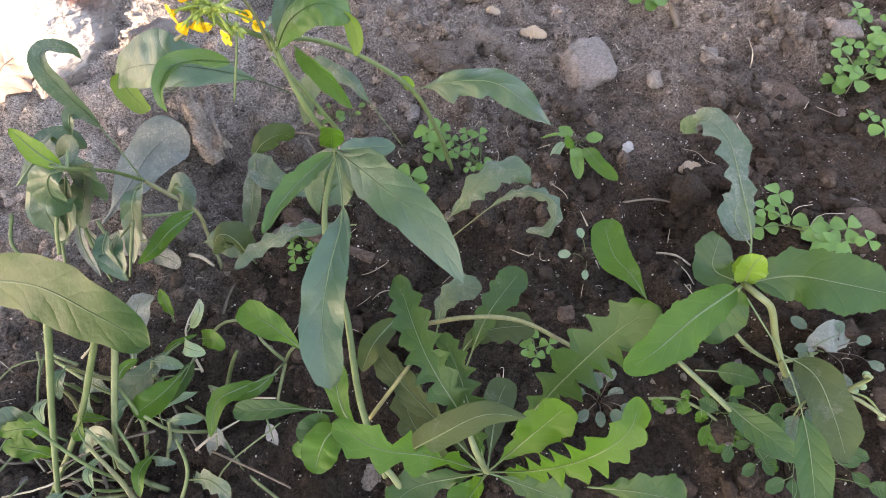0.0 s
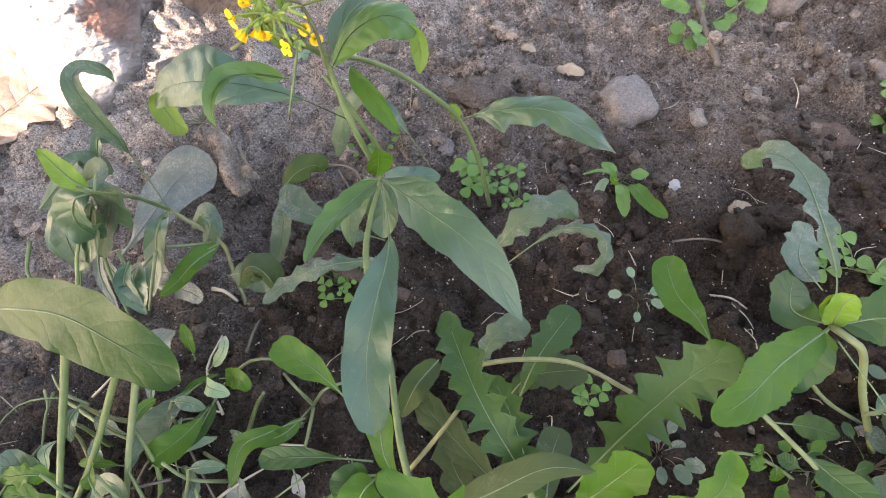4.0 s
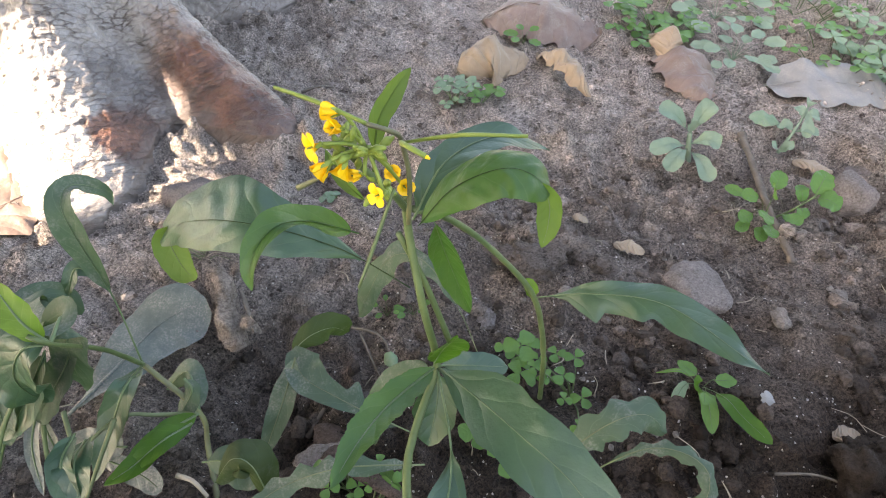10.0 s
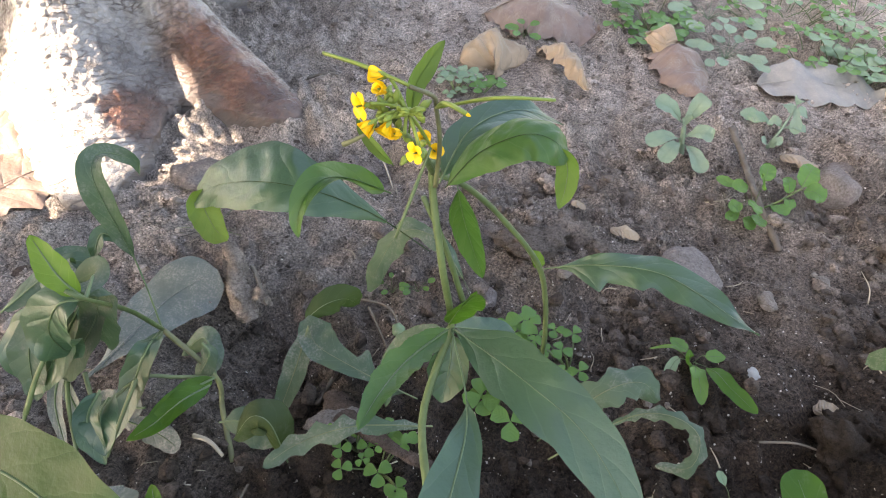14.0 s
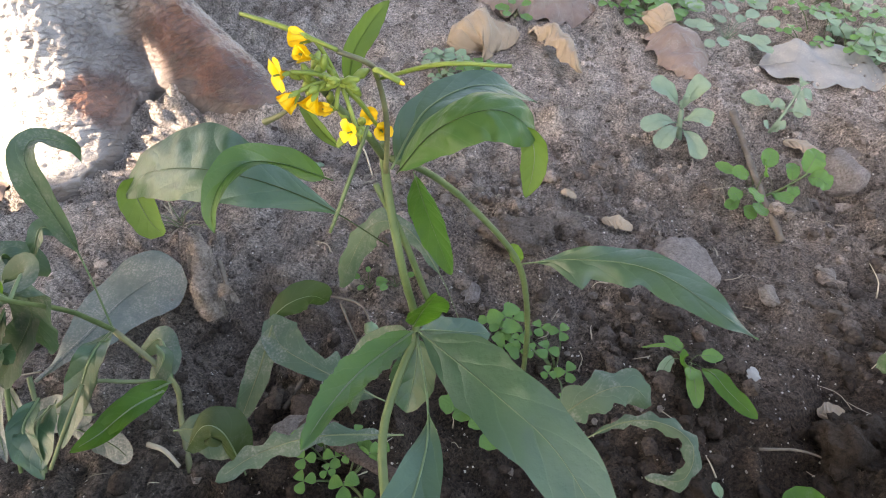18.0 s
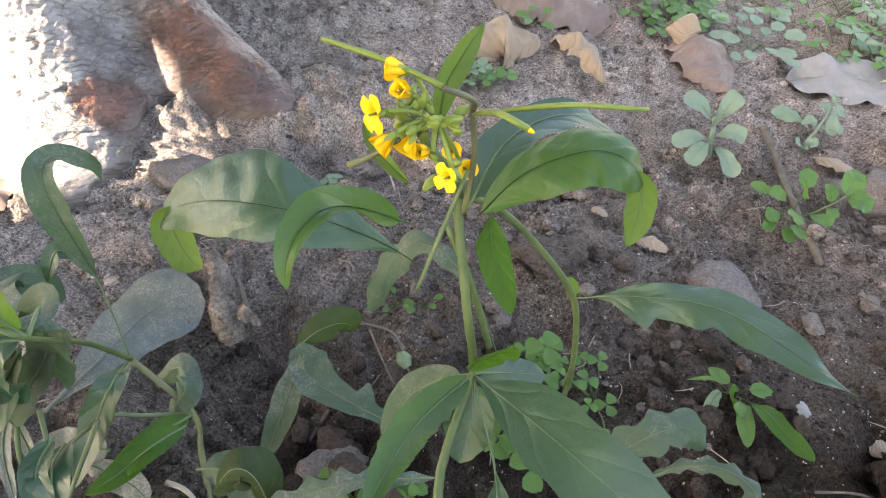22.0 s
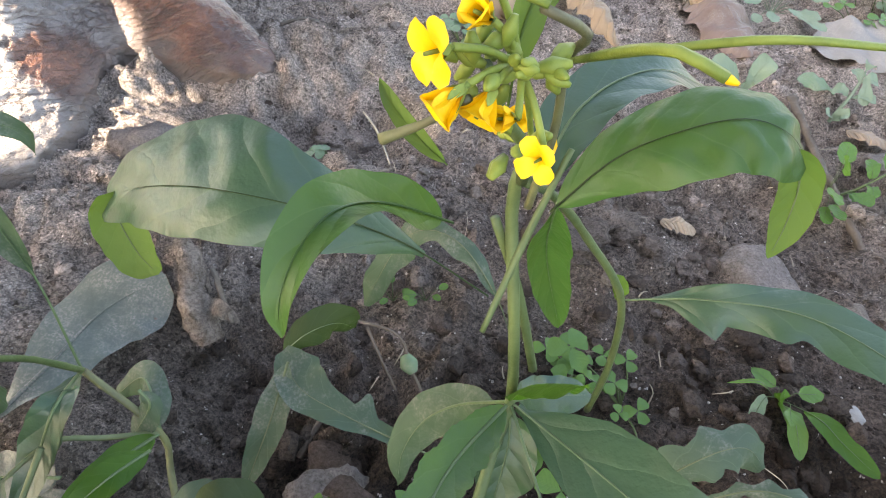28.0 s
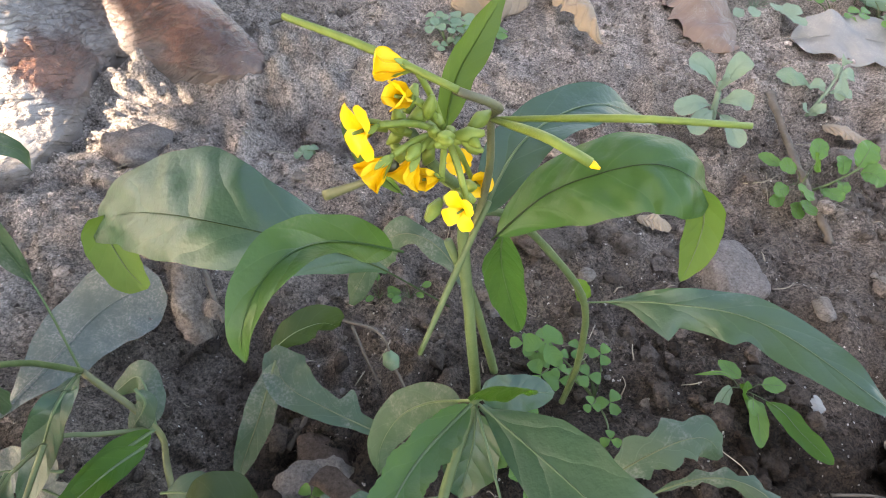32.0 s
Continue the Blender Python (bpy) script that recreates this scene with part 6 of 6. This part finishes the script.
shard = thing("wood_shard", "reddish-brown splinter of wood lying on soil", "wood")
tube("splinter", [(-0.1378, 0.1805, 0.0120), (-0.1077, 0.1627, 0.0180), (-0.0821, 0.1524, 0.0150)], 0.006, 0.0035, RED_STONE, shard, n=16, sides=8, flat=0.5, knobs=0.25)
stick = thing("broken_stick", "pale weathered stump of a stick in soil", "stick")
rs = random.Random(2)
A0, A1 = np.array((-0.2318, 0.2910, 0.0040)), np.array((-0.2074, 0.2463, 0.0020))
tube("stump", [tuple(A0 + np.array((0, 0, 0.012))), tuple(0.6 * A0 + 0.4 * A1 + np.array((0.001, 0, 0.011))), tuple(0.2 * A0 + 0.8 * A1 + np.array((-0.001, 0, 0.006))), tuple(A1 + np.array((0, 0, -0.004)))], 0.0045, 0.0075, WOOD, stick, n=60, sides=24, knobs=0.42, flat=0.8, label="rough flaking stump")
for k in range(9):
    o = np.array((rs.gauss(0, 0.005), rs.gauss(0, 0.003), abs(rs.gauss(0.006, 0.003))))
    b, e = rs.uniform(-0.08, 0.3), rs.uniform(0.5, 1.05)
    p, q = A0 + (A1 - A0) * b + o, A0 + (A1 - A0) * e + o * 1.2
    tube("splinter", [tuple(p), tuple(0.5 * (p + q) + np.array((rs.gauss(0, 0.0012), 0, 0.002))), tuple(q)], rs.uniform(0.001, 0.002), rs.uniform(0.0006, 0.0015), WOOD if k % 3 else DEAD_STEM, stick, n=22, sides=9, knobs=0.4, flat=0.6)
leaf(stick, [(-0.2136, 0.2616, 0.0060), (-0.2018, 0.2530, 0.0140), (-0.1940, 0.2517, 0.0060)], 0.0042, "lance", WOOD, pet=0.0, fold=-0.2, rib=0, pucker=0, name="bark_flake", label="curled tan flake of bark")
twig = thing("twig", "dark weathered twig lying on soil", "twig")
tube("stick", [stand(0.1369, 0.4724, 0.004), stand(0.1365, 0.4265, 0.006), stand(0.1321, 0.3752, 0.005), stand(0.1374, 0.3371, 0.004)], 0.0026, 0.0022, DEAD_STEM, twig, n=40, sides=9, knobs=0.4)
for pts, r, mat, lab in (((-0.2411, 0.5303, -0.2146, 0.5449), 0.0015, DEAD_STEM, "short pale twig on soil"), ((-0.1642, 0.4429, -0.1386, 0.3789), 0.0009, STRAW, "thin straw leaning in the root hollow"),
                         ((0.0952, 0.1557, 0.1136, 0.1452), 0.0009, STRAW, "thin straw on soil"), ((-0.2104, 0.1654, -0.1938, 0.1581), 0.0014, STRAW, "pale straw on soil"), ((-0.1577, 0.1982, -0.1450, 0.2267), 0.0016, DEAD_STEM, "thin dark twig in the hollow"),
                         ((-0.1795, 0.1221, -0.1775, 0.1455), 0.0009, DEAD_STEM, "thin dead stalk on soil"), ((0.0771, 0.1873, 0.1120, 0.1864), 0.0008, DEAD_STEM, "thin straw on dark soil")):
    tw = thing("straw", lab, "straw")
    a, b = stand(pts[0], pts[1], 0.003), stand(pts[2], pts[3], 0.004)
    tube("stalk", [a, tuple(0.5 * (np.array(a) + np.array(b)) + np.array((0.001, 0.001, 0.003))), b], r, r * 0.7, mat, tw, n=10, sides=6)


def dry_leaf(label, x, y, ln, w, turn, mat, seed, arch=0.012, roll=0.4, name="dry_leaf", crumple=1.0, tip=0.004, torn=0.22):
    """A curled dead leaf lying on the soil."""
    ob = thing(name, label, "dry leaf", "dry leaves")
    a = radians(turn)
    d = np.array((math.cos(a), math.sin(a), 0))
    c = np.array(stand(x, y, 0.003))
    p = [c - d * ln / 2 + np.array((0, 0, tip)), c - d * ln / 6 + np.array((0, 0, arch)), c + d * ln / 6 + np.array((0, 0, arch * 0.8)), c + d * ln / 2 + np.array((0, 0, tip * 0.4))]
    blade = leaf(ob, [tuple(q) for q in p], w, "ovate", mat, face=(0.1, -0.2, 1), fold=-roll * 0.3, wave=0.08, pet=0.02, curl=roll, rib=min(0.0012, w * 0.04), rib_mat=mat, name="blade", n=40, seed=seed, pucker=0.3, teeth=3, depth=torn)
    for v in blade.data.vertices:
        q = v.co * 45 + Vector((seed, 0, 0))
        v.co.z += crumple * 0.006 * noise.noise(q) + crumple * 0.003 * noise.noise(q * 2.7)
        v.co.x += crumple * 0.002 * noise.noise(q + Vector((5, 5, 5)))
        v.co.y += crumple * 0.002 * noise.noise(q + Vector((9, 2, 5)))
        v.co.z = max(v.co.z, height(v.co.x, v.co.y) + 0.001)
    return ob


dry_leaf("large curled brown dry leaf on soil", -0.0171, 0.6634, 0.13, 0.045, -15, DRY, 1, 0.03, 0.3)
dry_leaf("crumpled tan dry leaf on soil", -0.0639, 0.5743, 0.075, 0.034, 20, DRY_TAN, 2, 0.03, 0.8, crumple=1.8)
dry_leaf("torn curled tan leaf with stringy veins", -0.0005, 0.5620, 0.085, 0.012, -55, DRY_TAN, 3, 0.022, 0.9, crumple=1.6, torn=0.3)
dry_leaf("folded reddish-brown dry leaf on soil", 0.1157, 0.5789, 0.10, 0.028, -78, DRY, 4, 0.02, 0.4)
dry_leaf("curled tan flap of a dry leaf", 0.1056, 0.6112, 0.045, 0.02, 70, DRY_TAN, 5, 0.028, 0.6)
dry_leaf("large bleached grey dead leaf lying flat", 0.2426, 0.5595, 0.118, 0.033, -3, DRY_GREY, 6, 0.012, 0.0, crumple=0.8)
dry_leaf("bleached dead leaf far behind", -0.2436, 0.7324, 0.08, 0.025, 5, DRY_GREY, 7, 0.012, 0.2)
dry_leaf("broad flat brown dry leaf beside the trunk", -0.4183, 0.3494, 0.12, 0.034, 60, DRY, 8, 0.008, 0.0, crumple=0.4)
dry_leaf("broad flat brown dry leaf beside the trunk", -0.4409, 0.4054, 0.10, 0.03, 20, DRY, 9, 0.01, 0.05, crumple=0.4)
dry_leaf("brown dry leaf in the sun patch", -0.3919, 0.3940, 0.05, 0.013, 80, DRY, 11, 0.012, 0.2, crumple=0.5)
dry_leaf("small pale scrap of leaf", 0.0006, 0.3681, 0.012, 0.004, -10, DRY_TAN, 12, 0.005, 0.1, crumple=0.4, torn=0.32)
dry_leaf("small pale scrap of leaf", 0.0299, 0.3395, 0.022, 0.006, -8, DRY_TAN, 13, 0.006, 0.2, crumple=0.6, torn=0.32)
dry_leaf("pale scrap of leaf on the clod", 0.1258, 0.2157, 0.016, 0.005, 10, DRY_TAN, 14, 0.006, 0.2, crumple=0.6)
dry_leaf("pale scrap of leaf", 0.0857, 0.2277, 0.012, 0.004, 60, DRY_GREY, 15, 0.005, 0.2, crumple=0.4, torn=0.32)
dry_leaf("pale dry scrap by the mustard", -0.0489, 0.3249, 0.022, 0.006, 70, DRY_GREY, 16, 0.006, 0.3, crumple=0.6, torn=0.32)
dry_leaf("brown leaf scrap on soil", 0.1868, 0.4437, 0.03, 0.008, -30, DRY_TAN, 18, 0.006, 0.2, crumple=0.6)
dry_leaf("small fallen leaf scrap", 0.1649, 0.4952, 0.03, 0.010, -10, CLOVER_DIM, 19, 0.006, 0.1, crumple=0.6)

tuft = thing("dead_grass_tuft", "tuft of thin dead grass blades", "grass tuft")
rt = random.Random(4)
tc = np.array(stand(-0.2562, 0.3164))
for k in range(26):
    a, ln = rt.uniform(0, 6.283), rt.uniform(0.01, 0.026)
    e = tc + np.array((ln * math.cos(a), ln * math.sin(a), rt.uniform(0.002, 0.02)))
    tube("blade", [tuple(tc + np.array((rt.gauss(0, 0.003), rt.gauss(0, 0.003), -0.001))), tuple((tc + e) / 2 + np.array((0, 0, 0.004))), tuple(e)], 0.0005, 0.0002, rt.choice((STRAW, PALE_STEM, DEAD_STEM)), tuft, n=6, sides=4)


def crumbs():
    """Loose crumbs of soil and grit, all in one."""
    rnd = random.Random(12)
    phi = (1 + 5 ** 0.5) / 2
    ico = unit(np.array([(-1, phi, 0), (1, phi, 0), (-1, -phi, 0), (1, -phi, 0), (0, -1, phi), (0, 1, phi), (0, -1, -phi), (0, 1, -phi), (phi, 0, -1), (phi, 0, 1), (-phi, 0, -1), (-phi, 0, 1)]))
    tri = [(0, 11, 5), (0, 5, 1), (0, 1, 7), (0, 7, 10), (0, 10, 11), (1, 5, 9), (5, 11, 4), (11, 10, 2), (10, 7, 6), (7, 1, 8), (3, 9, 4), (3, 4, 2), (3, 2, 6), (3, 6, 8), (3, 8, 9), (4, 9, 5), (2, 4, 11), (6, 2, 10), (8, 6, 7), (9, 8, 1)]
    for name, label, mat, count, lo, hi, power in (("soil_crumbs", "loose crumbs of grey-brown soil", CLOD, 30000, 0.0006, 0.0062, 4.2), ("grit", "scattered pale grit and tiny pebbles", PALE_STONE, 2600, 0.0004, 0.0028, 3.0)):
        verts, faces = [], []
        for k in range(count):
            x, y = rnd.uniform(-0.5, 0.36), -0.04 + 0.9 * rnd.random() ** 1.25
            if noise.noise(Vector((x * 14, y * 14, 5))) < rnd.uniform(-0.5, 0.4):
                continue
            r = lo + (hi - lo) * rnd.random() ** power
            if (x + 0.3) ** 2 + (y - 0.4) ** 2 < 0.03:
                r *= 0.4
            if y > 0.40:
                r *= 0.62
            n0 = len(verts)
            s = np.array((rnd.uniform(0.7, 1.3), rnd.uniform(0.7, 1.3), rnd.uniform(0.5, 0.9)))
            jit = 1 + 0.25 * np.random.default_rng(k).uniform(-1, 1, (12, 1))
            verts += list(np.array(stand(x, y, r * 0.25)) + ico * jit * s * r)
            faces += [(a + n0, b + n0, c + n0) for a, b, c in tri]
        tagged(mesh_object(name, verts, faces, mat, smooth=False), label, "soil", kind="stuff")
    # fine angular grains
    rng = np.random.default_rng(31)
    count = 70000
    xy = np.stack([rng.uniform(-0.46, 0.34, count), -0.03 + 0.72 * rng.random(count) ** 1.2], 1)
    size = 0.0004 + 0.0016 * rng.random(count) ** 3.5
    octa = np.array([(1, 0, 0), (-1, 0, 0), (0, 1, 0), (0, -1, 0), (0, 0, 1), (0, 0, -1)], float)
    turn = rng.uniform(0, 6.283, count)
    shape = octa[None] * rng.uniform(0.55, 1.35, (count, 6, 1)) * size[:, None, None]
    shape += rng.normal(0, 0.25, shape.shape) * size[:, None, None]
    co, si = np.cos(turn)[:, None], np.sin(turn)[:, None]
    place = np.array([(x, y, height(x, y)) for x, y in xy])
    verts = np.stack([shape[..., 0] * co - shape[..., 1] * si, shape[..., 0] * si + shape[..., 1] * co, shape[..., 2] * 0.8], -1) + place[:, None] + np.array((0, 0, 1)) * (size * 0.2)[:, None, None]
    tri8 = np.array([(0, 2, 4), (2, 1, 4), (1, 3, 4), (3, 0, 4), (2, 0, 5), (1, 2, 5), (3, 1, 5), (0, 3, 5)])
    faces = (tri8[None] + 6 * np.arange(count)[:, None, None]).reshape(-1, 3)
    tagged(mesh_object("soil_grains", verts.reshape(-1, 3).tolist(), faces.tolist(), CLOD, smooth=False), "fine angular grains of dry soil", "soil", kind="stuff")


crumbs()


def debris():
    """Bits of straw, rootlets and dead stalks strewn over the soil."""
    rnd = random.Random(77)
    verts, faces = [], []
    for k in range(260):
        x, y = rnd.uniform(-0.40, 0.30), rnd.uniform(0.05, 0.62)
        if (x + 0.33) ** 2 + (y - 0.45) ** 2 < 0.008:
            continue
        a, ln = rnd.uniform(0, 6.283), 0.004 + 0.022 * rnd.random() ** 2
        p, q = np.array(stand(x, y, 0.0015)), np.array(stand(x + ln * math.cos(a), y + ln * math.sin(a), rnd.uniform(0.001, 0.006)))
        m = 0.5 * (p + q) + np.array((rnd.gauss(0, 0.15) * ln, rnd.gauss(0, 0.15) * ln, 0.0015))
        m[2] = max(m[2], height(m[0], m[1]) + 0.001)
        v, f = tube_data([p, m, q], rnd.uniform(0.0002, 0.0006), 0.0002, n=6, sides=5)
        faces += [tuple(i + len(verts) for i in g) for g in f]
        verts += list(v)
    tagged(mesh_object("plant_debris", verts, faces, STRAW), "scattered bits of pale straw and rootlets on soil", "plant debris", kind="stuff")


debris()
rp = random.Random(21)
for k in range(70):
    x, y = rp.uniform(-0.42, 0.34), rp.uniform(0.0, 0.8)
    s = rp.uniform(0.003, 0.009)
    lump("pebble", x, y, (s, s * rp.uniform(0.7, 1.3)), rp.choice((STONE, PALE_STONE, CLOD, RED_STONE)), "small loose pebble on soil", "pebble", turn=rp.uniform(0, 180), seed=k, group="loose pebbles", segs=2)
